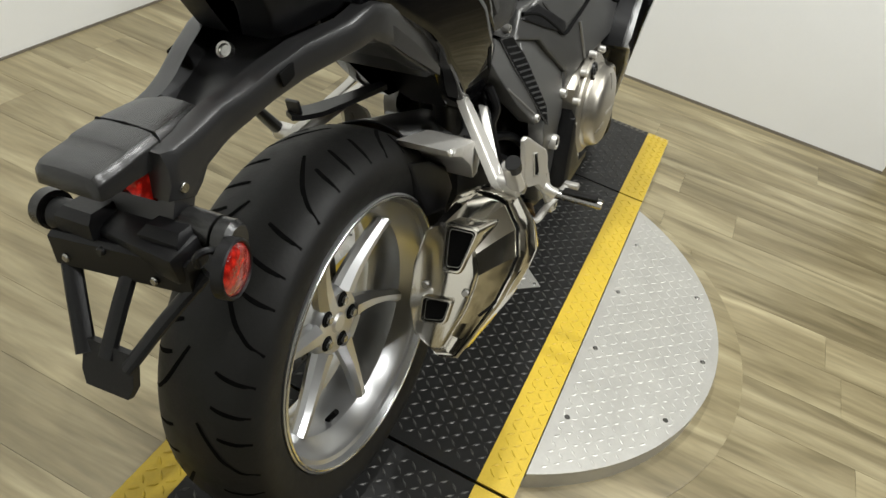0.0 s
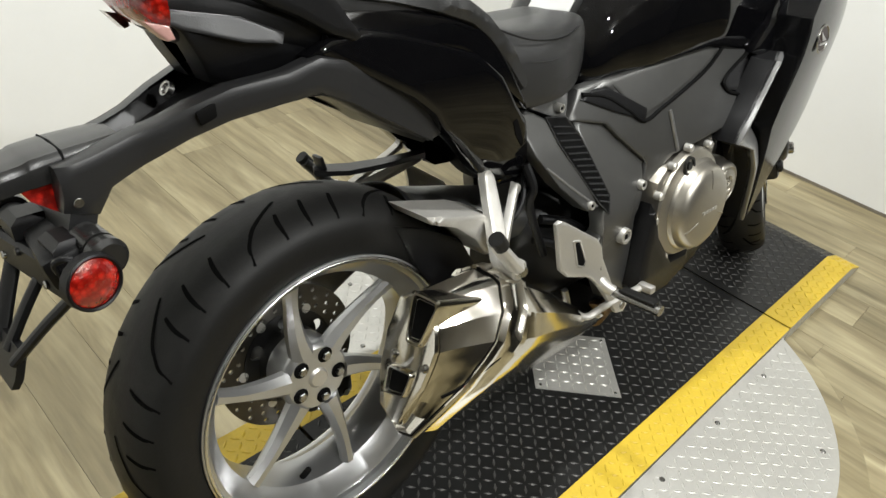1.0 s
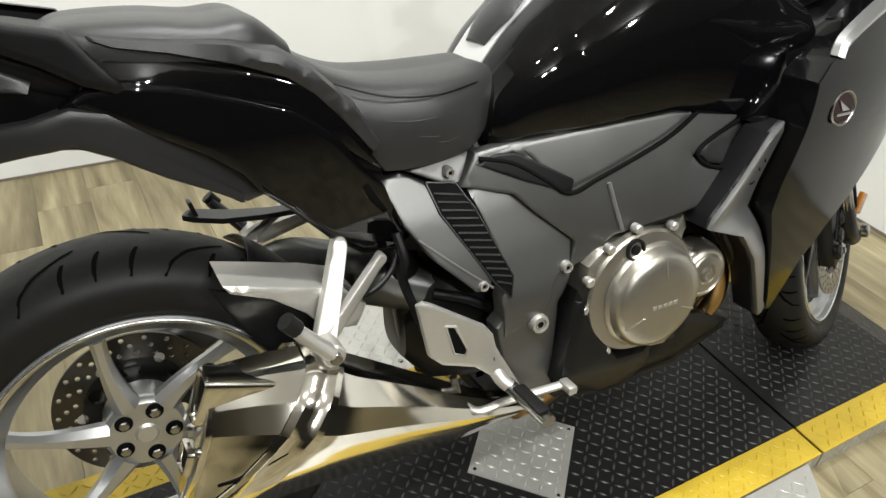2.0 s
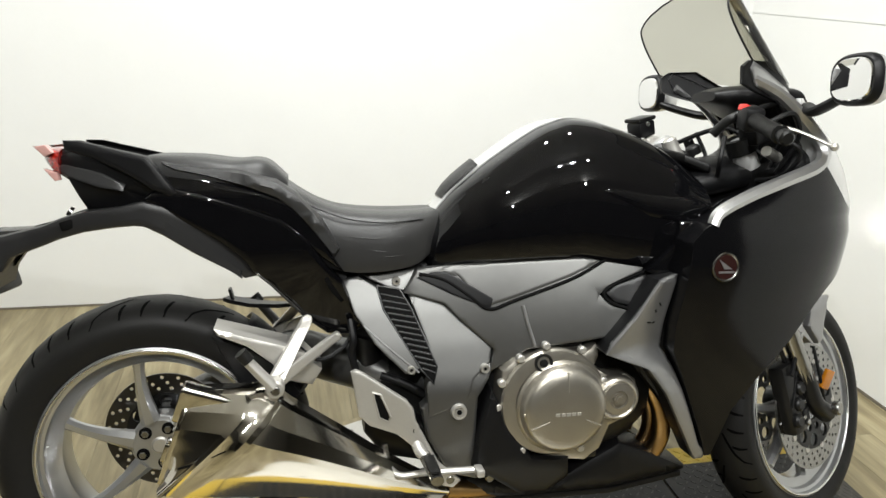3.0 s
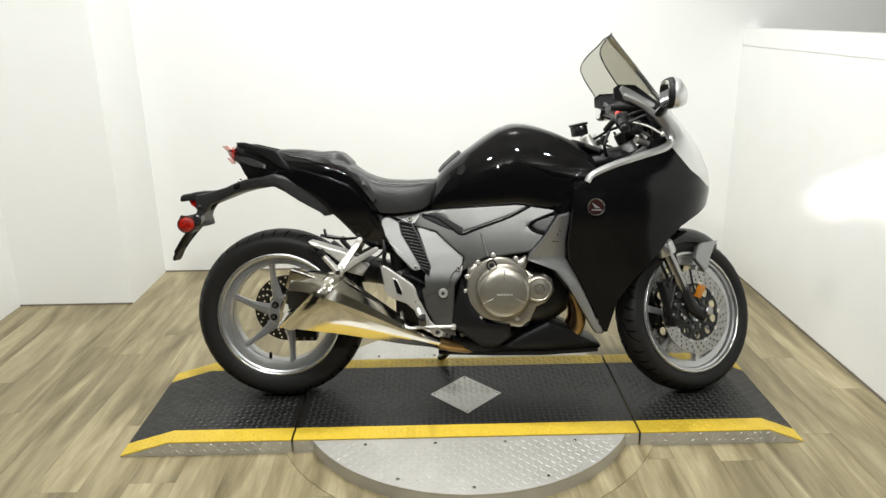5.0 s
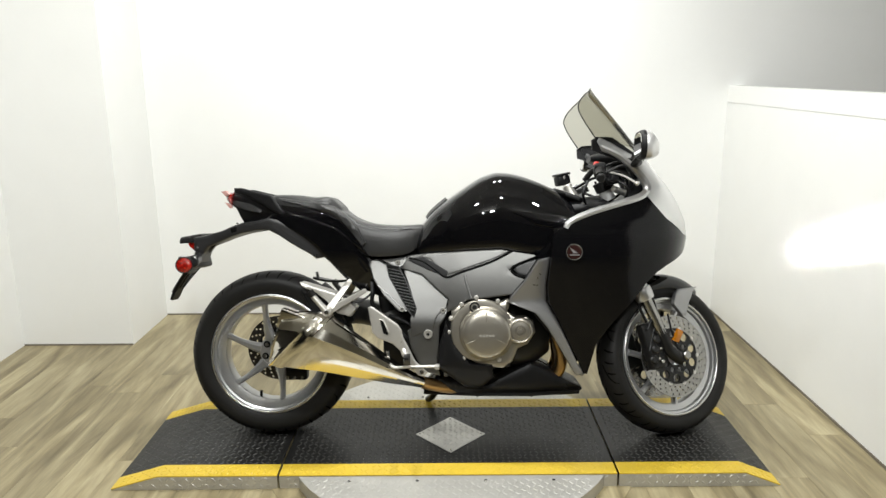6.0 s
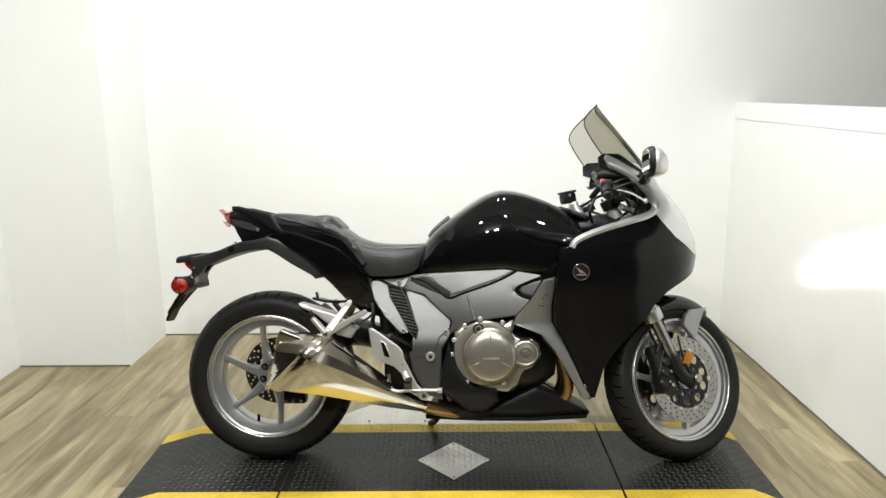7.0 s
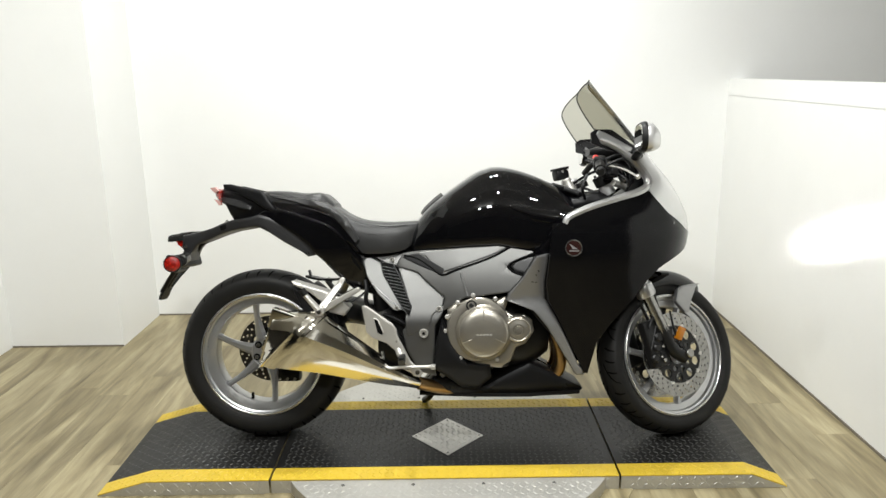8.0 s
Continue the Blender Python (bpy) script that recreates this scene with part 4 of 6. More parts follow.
# screen base cover and dash
for s in (-1, 1):
    flare = [(1.228, 0.187), (1.29, 0.165), (1.36, 0.140), (1.43, 0.085)]
    mount = part("screen_mount", panel([(1.226, 1.128), (1.245, 1.141), (1.307, 1.142), (1.359, 1.109), (1.431, 1.071), (1.40, 1.052), (1.33, 1.060), (1.265, 1.078), (1.228, 1.091)], lambda x, z: lerp(x, flare) - 0.006, s, 0.003, 0.008, 0.015), M_PLASTIC, bike, "matt black screen side mount")
    part("screen_wing", panel([(1.246, 1.124), (1.256, 1.139), (1.299, 1.121), (1.351, 1.095), (1.416, 1.068), (1.386, 1.060), (1.327, 1.064), (1.265, 1.089)], lambda x, z: lerp(x, flare) - 0.001, s, 0.004, 0.006, 0.012), M_SILVER, mount, "silver winglet at the foot of the screen")
    part("mount_web", panel([(1.33, 1.068), (1.43, 1.064), (1.45, 1.0), (1.40, 0.985), (1.36, 1.03)], lambda x, z: lerp(x, [(1.3, 0.15), (1.45, 0.12)]), s, 0.004, 0.01, 0.02), M_PLASTIC, mount, "black web under the screen")
rings = [oval(x, 0, z, w, h, 3.0) for x, z, w, h in stations([(1.245, 1.072, 0.05, 0.012), (1.29, 1.070, 0.085, 0.026), (1.36, 1.058, 0.12, 0.042), (1.43, 1.045, 0.12, 0.05)], 3)]
part("dashboard", loft(rings), M_PLASTIC, bike, "black instrument cluster behind the screen")
rings = [oval(x, 0, z, w, h, 2.6) for x, z, w, h in stations([(1.16, 0.79, 0.09, 0.04), (1.28, 0.815, 0.15, 0.05), (1.38, 0.87, 0.18, 0.06), (1.46, 0.94, 0.13, 0.06)], 3)]
part("cockpit_liner", loft(rings), M_PLASTIC, bike, "black cockpit liner")

rings = [oval(x, 0, z, w, h, 2.6) for x, z, w, h in stations([(1.09, 0.855, 0.10, 0.02), (1.14, 0.868, 0.13, 0.034), (1.21, 0.880, 0.14, 0.040), (1.30, 0.895, 0.13, 0.040)], 3)]
part("steering_head_cover", loft(rings), M_PLASTIC, bike, "black cover round the steering head")

# ---- mirrors ----
for s in (-1, 1):
    mx, my, mz = (1.384, -0.338, 1.092) if s < 0 else (1.300, 0.335, 1.098)
    rings = [oval(mx + x, my + s * y, mz + z, w, h, 3.0, 28) for x, y, z, w, h in stations([(-0.026, 0, 0.0, 0.058, 0.045), (-0.018, 0, 0, 0.062, 0.050), (-0.008, 0, 0, 0.063, 0.051)], 2)]
    shellm = part("mirror", loft(rings), M_PLASTIC, bike, "rear-view mirror on a black stalk")
    rings = [oval(mx + x, my + s * y, mz + z, w, h, 2.7, 28) for x, y, z, w, h in stations([(-0.008, 0, 0.0, 0.062, 0.050), (0.010, 0, -0.001, 0.061, 0.049), (0.026, -0.004, -0.005, 0.050, 0.040), (0.042, -0.010, -0.010, 0.034, 0.026), (0.047, -0.012, -0.013, 0.008, 0.008)], 3)]
    part("mirror_back", loft(rings), M_SHELL, shellm, "pale silver mirror housing")
    part("mirror_glass", loft([oval(mx - 0.0280, my, mz, 0.052, 0.039, 3.0, 28), oval(mx - 0.0262, my, mz, 0.054, 0.041, 3.0, 28)]), M_MIRROR, shellm, "mirror glass")
    part("stalk", tube([(1.40, s * 0.165, 1.045), (1.375, s * 0.22, 1.035), (mx - 0.005, my - s * 0.055, mz - 0.035), (mx, my - s * 0.03, mz - 0.02)], lambda u: 0.017 - 0.004 * u, 12, 5, flat=0.7), M_PLASTIC, shellm, "black mirror stalk")

# ---- handlebars ----
BAR = {-1: ((1.237, -0.309, 0.984), (1.262, -0.15, 1.025), (1.215, -0.10, 0.985)), 1: ((0.985, 0.275, 0.925), (1.08, 0.155, 0.945), (1.13, 0.09, 0.935))}
for s in (-1, 1):
    a, b, c0 = (Vector(p) for p in BAR[s])
    d = (a - b).normalized()
    bar = part("handlebar", tube([c0, (c0 + b) / 2 + Vector((0, 0, 0.012)), b, a], 0.011, 12, 6), M_BLACKMETAL, bike, "black clip-on handlebar")
    part("grip", lathe([(0.0, 0), (0.0165, 0), (0.018, 0.004), (0.0165, 0.03), (0.0165, 0.11), (0.019, 0.116), (0.0, 0.116)], a - d * 0.122, d, 20), M_RUBBER, bar, "ribbed rubber grip")
    part("bar_end", lathe([(0, 0), (0.013, 0), (0.0155, 0.006), (0.0155, 0.022), (0.011, 0.027), (0, 0.027)], a, d, 20), M_BLACKMETAL, bar, "round bar-end weight")
    sw = part("switch_box", inset_box(b + d * 0.022, (0.045, 0.05, 0.052), 0.010, d.to_track_quat("Y", "Z").to_matrix().to_4x4()), M_PLASTIC, bar, "black switch housing")
    if s < 0:
        part("kill_switch", inset_box(b + d * 0.016 + Vector((-0.012, 0, 0.020)), (0.020, 0.022, 0.014), 0.003, pose(0, 0, 0, 0, 20, 10)), M_REDSW, sw, "red engine stop switch")
        tip = Vector((1.365, -0.300, 0.962))
    else:
        tip = Vector((1.09, 0.33, 0.90))
    lev = part("lever", tube([b + d * 0.02 + Vector((0.035, 0, -0.01)), (b + tip) / 2 + Vector((0.02, 0, 0)), tip], lambda u: 0.0075 - 0.002 * u, 10, 6, flat=0.6), M_ALU, bar, "bright aluminium hand lever")
    part("lever_ball", lathe([(0, -0.009), (0.006, -0.007), (0.009, 0), (0.006, 0.007), (0, 0.009)], tip, (0, 0, 1), 14), M_ALU, lev)
    part("fork_cap", disc((1.307 if s < 0 else 1.227, s * 0.106, 0.91), tuple(AXD), 0.026, 0.07, 24, 0.15), M_SHELL, bike, "silver fork top")
part("top_yoke", loft([oval(x, 0, 0.925 - (x - 1.16) * 0.4, w, 0.014, 4) for x, w in ((1.11, 0.06), (1.14, 0.12), (1.19, 0.135), (1.22, 0.10))]), M_BLACKMETAL, bike, "black top yoke")
for s, c0 in ((1, (1.162, 0.142, 0.998)), (-1, (1.30, -0.13, 0.985))):
    res = part("fluid_reservoir", inset_box(c0, (0.055, 0.048, 0.040), 0.007, pose(0, 0, 0, 0, -12, 20)), M_PLASTIC, bike, "black brake fluid reservoir")
    part("reservoir_cap", inset_box((c0[0] - 0.004, c0[1], c0[2] + 0.024), (0.060, 0.052, 0.010), 0.003, pose(0, 0, 0, 0, -12, 20)), M_BLACKMETAL, res, "screwed reservoir lid")
    part("cap_screw", disc((c0[0] + 0.004, c0[1] - 0.026, c0[2] + 0.012), (0, -1, 0), 0.006, 0.003, 10), M_STEEL, res)
    part("master_cylinder", tube([(c0[0] + 0.01, c0[1] - 0.03, c0[2] - 0.035), (c0[0] + 0.06, c0[1] + 0.0, c0[2] - 0.05)], 0.012, 12, 2), M_ALU, res, "bright master cylinder")
for pts in ([(1.26, -0.12, 1.0), (1.33, -0.16, 1.01), (1.37, -0.12, 0.96), (1.30, -0.10, 0.90)], [(1.27, -0.13, 1.03), (1.35, -0.13, 1.05), (1.39, -0.1, 0.99), (1.36, -0.1, 0.9)], [(1.20, 0.05, 0.96), (1.28, -0.05, 1.0), (1.34, -0.1, 0.94)], [(1.22, -0.14, 0.98), (1.20, -0.16, 0.93), (1.22, -0.12, 0.88)]):
    part("cable", tube(pts, 0.0055, 8, 8), M_PLASTIC, bike, "black control cable")

for a, r, h in (((1.245, 0.035, 0.945), 0.012, 0.03), ((1.215, -0.03, 0.940), 0.017, 0.02), ((1.205, 0.085, 0.948), 0.009, 0.022)):
    part("yoke_bolt", disc(a, tuple(AXD), r, h, 16, 0.2), M_BLACKMETAL, bike, "dark yoke bolt")
part("ignition_lock", lathe([(0, 0.03), (0.012, 0.03), (0.017, 0.026), (0.018, 0.0), (0.022, -0.02), (0, -0.02)], (1.175, 0.0, 0.948), tuple(AXD), 20), M_ALU, bike, "bright ignition lock")
part("lever_perch", loft([oval(x, 0.125 + 0.2 * (x - 1.16), z, 0.016, h, 3, 16) for x, z, h in ((1.165, 0.965, 0.008), (1.185, 0.968, 0.015), (1.215, 0.962, 0.015), (1.24, 0.95, 0.007))]), M_ALU, bike, "bright cast lever perch")
for pts in ([(1.17, 0.14, 0.98), (1.22, 0.11, 0.955), (1.28, 0.08, 0.93)], [(1.30, -0.19, 0.99), (1.35, -0.22, 0.95), (1.34, -0.18, 0.90), (1.31, -0.13, 0.885)], [(1.28, -0.20, 1.01), (1.34, -0.20, 1.03), (1.38, -0.17, 0.98), (1.35, -0.14, 0.90)], [(1.29, 0.10, 0.99), (1.31, 0.08, 0.93), (1.28, 0.04, 0.89)]):
    part("cable", tube(pts, 0.005, 8, 8), M_PLASTIC, bike, "black control cable")
part("brake_switch", inset_box((1.30, -0.215, 0.985), (0.03, 0.03, 0.022), 0.004, pose(0, 0, 0, 0, 12, 15)), M_PLASTIC, bike, "small black brake light switch")
part("clip_on_clamp", lathe([(0.026, -0.02), (0.034, -0.018), (0.034, 0.018), (0.026, 0.02)], (1.283, -0.106, 0.962), tuple(AXD), 24, closed=True), M_BLACKMETAL, bike, "black handlebar clamp round the fork")

# ---- tank ----
TANK = [(0.572, 0.775, 0.700, 0.090), (0.584, 0.80, 0.701, 0.110), (0.605, 0.828, 0.702, 0.124), (0.637, 0.864, 0.712, 0.138), (0.68, 0.90, 0.714, 0.152), (0.722, 0.933, 0.717, 0.170), (0.806, 0.990, 0.722, 0.184), (0.852, 1.010, 0.724, 0.190), (0.889, 1.018, 0.726, 0.195), (0.952, 1.011, 0.715, 0.200), (1.035, 0.985, 0.700, 0.205), (1.108, 0.948, 0.715, 0.206), (1.165, 0.900, 0.78, 0.200)]
HALF = [(0, 1.0), (0.32, 0.994), (0.52, 0.966), (0.67, 0.90), (0.80, 0.79), (0.90, 0.66), (0.975, 0.49), (1.0, 0.33), (0.985, 0.18), (0.95, 0.05), (0.90, 0.0)]


def tank_ring(x, zt, zb, w):
    half = spline(HALF, 4)
    right = [(x, -w * u, zb + (zt - zb) * v) for u, v in half]
    left = [(x, w * u, zb + (zt - zb) * v) for u, v in half[::-1]]
    return right + left[:-1]


tank = part("fuel_tank", loft([tank_ring(*r) for r in stations(TANK, 5)]), M_GLOSS, bike, "gloss black sculpted fuel tank", 60)


def tank_w(x, z):
    zt, zb, w = (lerp(x, [(r[0], r[k]) for r in TANK]) for k in (1, 2, 3))
    v = (z - zb) / (zt - zb)
    return w * float(np.interp(v, [b for _, b in HALF[::-1]], [a for a, _ in HALF[::-1]]))


# silver stripe along the tank's top
rings = []
fine = spline(HALF, 4)
for x in np.linspace(0.578, 1.06, 40):
    zt, zb, w = (lerp(x, [(r[0], r[k]) for r in stations(TANK, 5)]) for k in (1, 2, 3))
    hw = lerp(x, [(0.578, 0.046), (0.70, 0.052), (0.85, 0.062), (0.98, 0.050), (1.06, 0.03)])
    top = [(hw * u, zb + (zt - zb) * float(np.interp(abs(hw * u) / w, [p[0] for p in fine[:24]], [p[1] for p in fine[:24]]))) for u in np.linspace(-1, 1, 13)]
    rings.append([(x - 0.0015, y, z + 0.002) for y, z in top] + [(x, y * 0.98, z - 0.004) for y, z in top[::-1]])
part("tank_stripe", loft(rings), M_SHELL, tank, "pale silver stripe along the tank top", 50)
# a sculpted ledge on the tank's flank
for s in (-1, 1):
    ledge = [(0.86, 0.882), (0.93, 0.885), (1.04, 0.862), (1.13, 0.852), (1.165, 0.838), (1.135, 0.812), (1.09, 0.800), (1.02, 0.812), (0.95, 0.842), (0.885, 0.868)]
    part("tank_flank", panel(ledge, lambda x, z: tank_w(min(x, 1.13), z) + lerp(x, [(0.86, -0.002), (1.0, 0.004), (1.16, 0.014)]), s, 0.014, 0.03, 0.02), M_GLOSS, tank, "gloss black flared tank flank")
    part("tank_shoulder", panel([(1.02, 0.70), (1.075, 0.76), (1.085, 0.805), (1.14, 0.815), (1.19, 0.85), (1.20, 0.80), (1.15, 0.72), (1.08, 0.66)], lambda x, z: 0.212 + 0.16 * (x - 1.02), s, 0.012, 0.03, 0.02), M_GLOSS, tank, "gloss black shoulder between tank and fairing")
# pad on the tank's rear slope
pad = [(0.612, 0.843), (0.628, 0.866), (0.66, 0.896), (0.69, 0.920)]
rings = []
for i, p in enumerate(spline(pad, 5)):
    w = lerp(p[0], [(0.612, 0.030), (0.65, 0.046), (0.69, 0.030)])
    rings.append([(p[0] - 0.007 * (1 - u * u), w * u, p[1] + 0.007 - 0.009 * u * u) for u in np.linspace(-1, 1, 9)] + [(p[0] + 0.012, w * u, p[1] - 0.016) for u in (0.9, -0.9)])
part("tank_pad", loft(rings), M_VINYL, tank, "dark grey textured tank pad")

# ---- seats ----
SEAT = [(0.225, 0.895, 0.84, 0.090), (0.262, 0.884, 0.78, 0.100), (0.30, 0.868, 0.76, 0.106), (0.345, 0.842, 0.72, 0.116), (0.40, 0.824, 0.70, 0.126), (0.48, 0.817, 0.700, 0.130), (0.55, 0.818, 0.712, 0.112), (0.595, 0.820, 0.75, 0.088), (0.618, 0.815, 0.78, 0.07)]
SHALF = [(0, 0.985), (0.35, 1.0), (0.62, 0.985), (0.80, 0.93), (0.92, 0.80), (0.985, 0.6), (1.0, 0.35), (0.99, 0.12), (0.96, 0.0)]


def seat_ring(x, zt, zb, w, prof=SHALF):
    half = spline(prof, 4)
    return [(x, -w * u, zb + (zt - zb) * v) for u, v in half] + [(x, w * u, zb + (zt - zb) * v) for u, v in half[::-1]][:-1]


seat = part("rider_seat", loft([seat_ring(*r) for r in stations(SEAT, 5)]), M_VINYL, bike, "black grained vinyl rider seat", 60)
part("seat_seam", tube([(0.33, -0.117, 0.835), (0.40, -0.126, 0.810), (0.48, -0.122, 0.800), (0.56, -0.098, 0.804)], 0.0016, 6, 6), M_PLASTIC, seat, "stitched seam")
for k, (z0, dz) in enumerate(((0.775, 0.006), (0.752, 0.010), (0.735, 0.004))):
    part("seat_crease", tube([(0.40 + 0.03 * k, -0.1275, z0), (0.45 + 0.02 * k, -0.1305, z0 - dz), (0.52, -0.1215, z0 - dz + 0.003)], lambda u: 0.0006 * math.sin(math.pi * min(1, max(0.02, u))) + 0.0002, 6, 6), M_VINYL, seat, "soft crease in the vinyl")
PIL = [(0.000, 0.928, 0.900, 0.080), (0.03, 0.936, 0.892, 0.098), (0.11, 0.935, 0.872, 0.112), (0.18, 0.927, 0.862, 0.116), (0.225, 0.929, 0.858, 0.113), (0.252, 0.920, 0.852, 0.104), (0.285, 0.890, 0.845, 0.092)]
part("pillion_seat", loft([seat_ring(*r) for r in stations(PIL, 5)]), M_VINYL, bike, "black vinyl passenger seat", 60)

# ---- tail ----


def tail_w(x, z):
    return lerp(x, [(-0.18, 0.060), (-0.1, 0.088), (0.0, 0.108), (0.1, 0.120), (0.25, 0.131), (0.35, 0.140), (0.44, 0.142)]) - 0.9 * max(0, 0.80 - z) ** 2 - 0.35 * max(0, z - 0.86)


for s in (-1, 1):
    tp = part("tail_panel", panel([(0.0, 0.846), (0.03, 0.866), (0.079, 0.872), (0.128, 0.860), (0.2, 0.837), (0.27, 0.812), (0.292, 0.795), (0.322, 0.77), (0.356, 0.719), (0.388, 0.685), (0.418, 0.607), (0.438, 0.578), (0.405, 0.560), (0.359, 0.565), (0.31, 0.605), (0.289, 0.628), (0.248, 0.673), (0.214, 0.704), (0.192, 0.735), (0.152, 0.768), (0.105, 0.796), (0.059, 0.823), (0.021, 0.842)], lambda x, z: tail_w(x, z) + 0.007, s, 0.007, 0.03, 0.02), M_GLOSS, bike, "gloss black tail side panel")
    part("panel_slot", panel([(0.352, 0.690), (0.360, 0.694), (0.370, 0.678), (0.392, 0.642), (0.386, 0.638), (0.364, 0.664)], lambda x, z: tail_w(x, z) + 0.0085, s, 0.001, 0.002, 0.01), M_VOID, tp, "narrow dark slot")
    part("tail_channel", panel([(0.02, 0.856), (0.05, 0.902), (0.121, 0.895), (0.221, 0.868), (0.284, 0.843), (0.316, 0.815), (0.345, 0.775), (0.394, 0.70), (0.345, 0.738), (0.286, 0.780), (0.268, 0.805), (0.243, 0.818), (0.153, 0.840), (0.06, 0.866)], lambda x, z: tail_w(x, z) + 0.001, s, 0.005, 0.02, 0.016), M_GLOSS, tp, "gloss black channel along the tail")
    part("seat_side", panel([(0.030, 0.928), (0.050, 0.913), (0.071, 0.904), (0.129, 0.893), (0.201, 0.873), (0.262, 0.850), (0.295, 0.825), (0.33, 0.785), (0.372, 0.73), (0.385, 0.75), (0.352, 0.810), (0.30, 0.864), (0.262, 0.890), (0.20, 0.906), (0.10, 0.919)], lambda x, z: lerp(x, [(0.0, 0.113), (0.1, 0.125), (0.25, 0.138), (0.35, 0.146), (0.44, 0.148)]) - 0.30 * max(0, z - 0.895), s, 0.018, 0.06, 0.012), M_VINYL, tp, "rounded black vinyl shoulder of the seat")
    # grab rail, a broad flat blade
    part("grab_rail", panel([(-0.130, 0.962), (-0.10, 0.962), (-0.06, 0.952), (0.023, 0.933), (0.036, 0.918), (0.076, 0.862), (0.070, 0.856), (0.031, 0.870), (-0.011, 0.897), (-0.072, 0.927), (-0.128, 0.944)], lambda x, z: lerp(x, [(-0.13, 0.096), (-0.05, 0.110), (0.03, 0.124), (0.08, 0.128)]), s, 0.006, 0.018, 0.014), M_PLASTIC, bike, "satin black grab rail")
    part("tail_light_housing", panel([(-0.150, 0.945), (-0.098, 0.952), (-0.03, 0.930), (0.03, 0.905), (0.018, 0.862), (0.009, 0.835), (-0.056, 0.824), (-0.102, 0.824), (-0.132, 0.888), (-0.150, 0.912)], lambda x, z: tail_w(x, z) - 0.002 - 0.5 * max(0, 0.89 - z), s, 0.003, 0.04, 0.02), M_PLASTIC, tp, "satin black tail housing")
    part("tail_gloss_strip", panel([(-0.166, 0.910), (-0.138, 0.916), (-0.068, 0.902), (-0.021, 0.878), (-0.027, 0.866), (-0.07, 0.872), (-0.132, 0.892)], lambda x, z: tail_w(x, z) + 0.002, s, 0.003, 0.012, 0.012), M_ARM, tp, "dark satin strip along the tail")
# tail body core, closed behind
rings = [oval(x, 0, z, w, h, 2.8) for x, z, w, h in stations([(-0.150, 0.915, 0.050, 0.026), (-0.10, 0.905, 0.072, 0.045), (0.0, 0.885, 0.098, 0.045), (0.1, 0.85, 0.108, 0.045), (0.2, 0.81, 0.11, 0.055), (0.30, 0.74, 0.105, 0.07), (0.40, 0.66, 0.10, 0.06)], 4)]
part("tail_core", loft(rings), M_PLASTIC, bike, "black plastic tail inner moulding")
rings = [oval(x, 0, z, w, h, 3.2) for x, z, w, h in ((-0.178, 0.930, 0.040, 0.012), (-0.170, 0.928, 0.052, 0.020), (-0.158, 0.922, 0.064, 0.027), (-0.146, 0.918, 0.070, 0.028))]
tl = part("tail_light", loft(rings), M_RED, bike, "red tail light lens")
for s in (-1, 1):
    part("clear_corner", panel([(-0.192, 0.950), (-0.168, 0.953), (-0.154, 0.938), (-0.170, 0.930)], lambda x, z: 0.062 + 0.35 * (x + 0.19), s, 0.002, 0.02, 0.008), M_CLEAR, tl, "clear upper corner of the lamp")
    part("clear_corner", panel([(-0.176, 0.908), (-0.150, 0.900), (-0.146, 0.886), (-0.154, 0.884)], lambda x, z: 0.066 + 0.35 * (x + 0.17), s, 0.002, 0.02, 0.008), M_CLEAR, tl, "clear lower corner of the lamp")


# ---- rear mudguard and plate carrier ----


def arm_panel(s):
    return panel([(0.240, 0.700), (0.205, 0.752), (0.160, 0.788), (0.110, 0.818), (0.062, 0.842), (0.021, 0.852), (-0.025, 0.840), (-0.09, 0.832), (-0.135, 0.818), (-0.174, 0.802), (-0.25, 0.782), (-0.29, 0.775), (-0.292, 0.722), (-0.255, 0.710), (-0.235, 0.738), (-0.18, 0.760), (-0.141, 0.776), (-0.095, 0.790), (-0.03, 0.801), (0.017, 0.805), (0.056, 0.785), (0.108, 0.750), (0.162, 0.719), (0.207, 0.694)], lambda x, z: lerp(x, [(-0.30, 0.052), (-0.2, 0.054), (-0.1, 0.084), (-0.02, 0.108), (0.04, 0.112), (0.12, 0.108), (0.24, 0.098)]), s, 0.008, 0.020, 0.016)


rings = []
for x, zt, zb, w in stations([(0.20, 0.712, 0.700, 0.112), (0.11, 0.780, 0.755, 0.112), (0.02, 0.830, 0.803, 0.106), (-0.10, 0.818, 0.790, 0.070), (-0.20, 0.784, 0.752, 0.046), (-0.27, 0.770, 0.735, 0.046)], 4):
    rings.append([(x, w, zt), (x, w * 0.8, zt - 0.02), (x, -w * 0.8, zt - 0.02), (x, -w, zt), (x, -w, zb), (x, w, zb)])
mud = part("rear_mudguard", loft(rings), M_ARM, bike, "black plastic rear mudguard arm")
mud.location = (-0.010, -0.012, -0.004)
for s in (-1, 1):
    part("arm_side", arm_panel(s), M_ARM, mud, "satin black arm side")
    part("screw", disc((-0.276, s * 0.052, 0.733), (0, s, 0), 0.006, 0.003, 12), M_STEEL, mud)
    part("dark_inset", inset_box((-0.118, s * 0.0785, 0.806), (0.035, 0.004, 0.018), 0.002, pose(0, 0, 0, 0, -16, 0)), M_VOID, mud)
part("seat_lock", lathe([(0, 0.003), (0.006, 0.003), (0.007, 0.006), (0.0095, 0.007), (0.0105, 0)], (-0.132, -0.006, 0.822), (-0.8, -0.1, 0.55), 24), M_STEEL, mud, "chrome seat lock")
rings = []
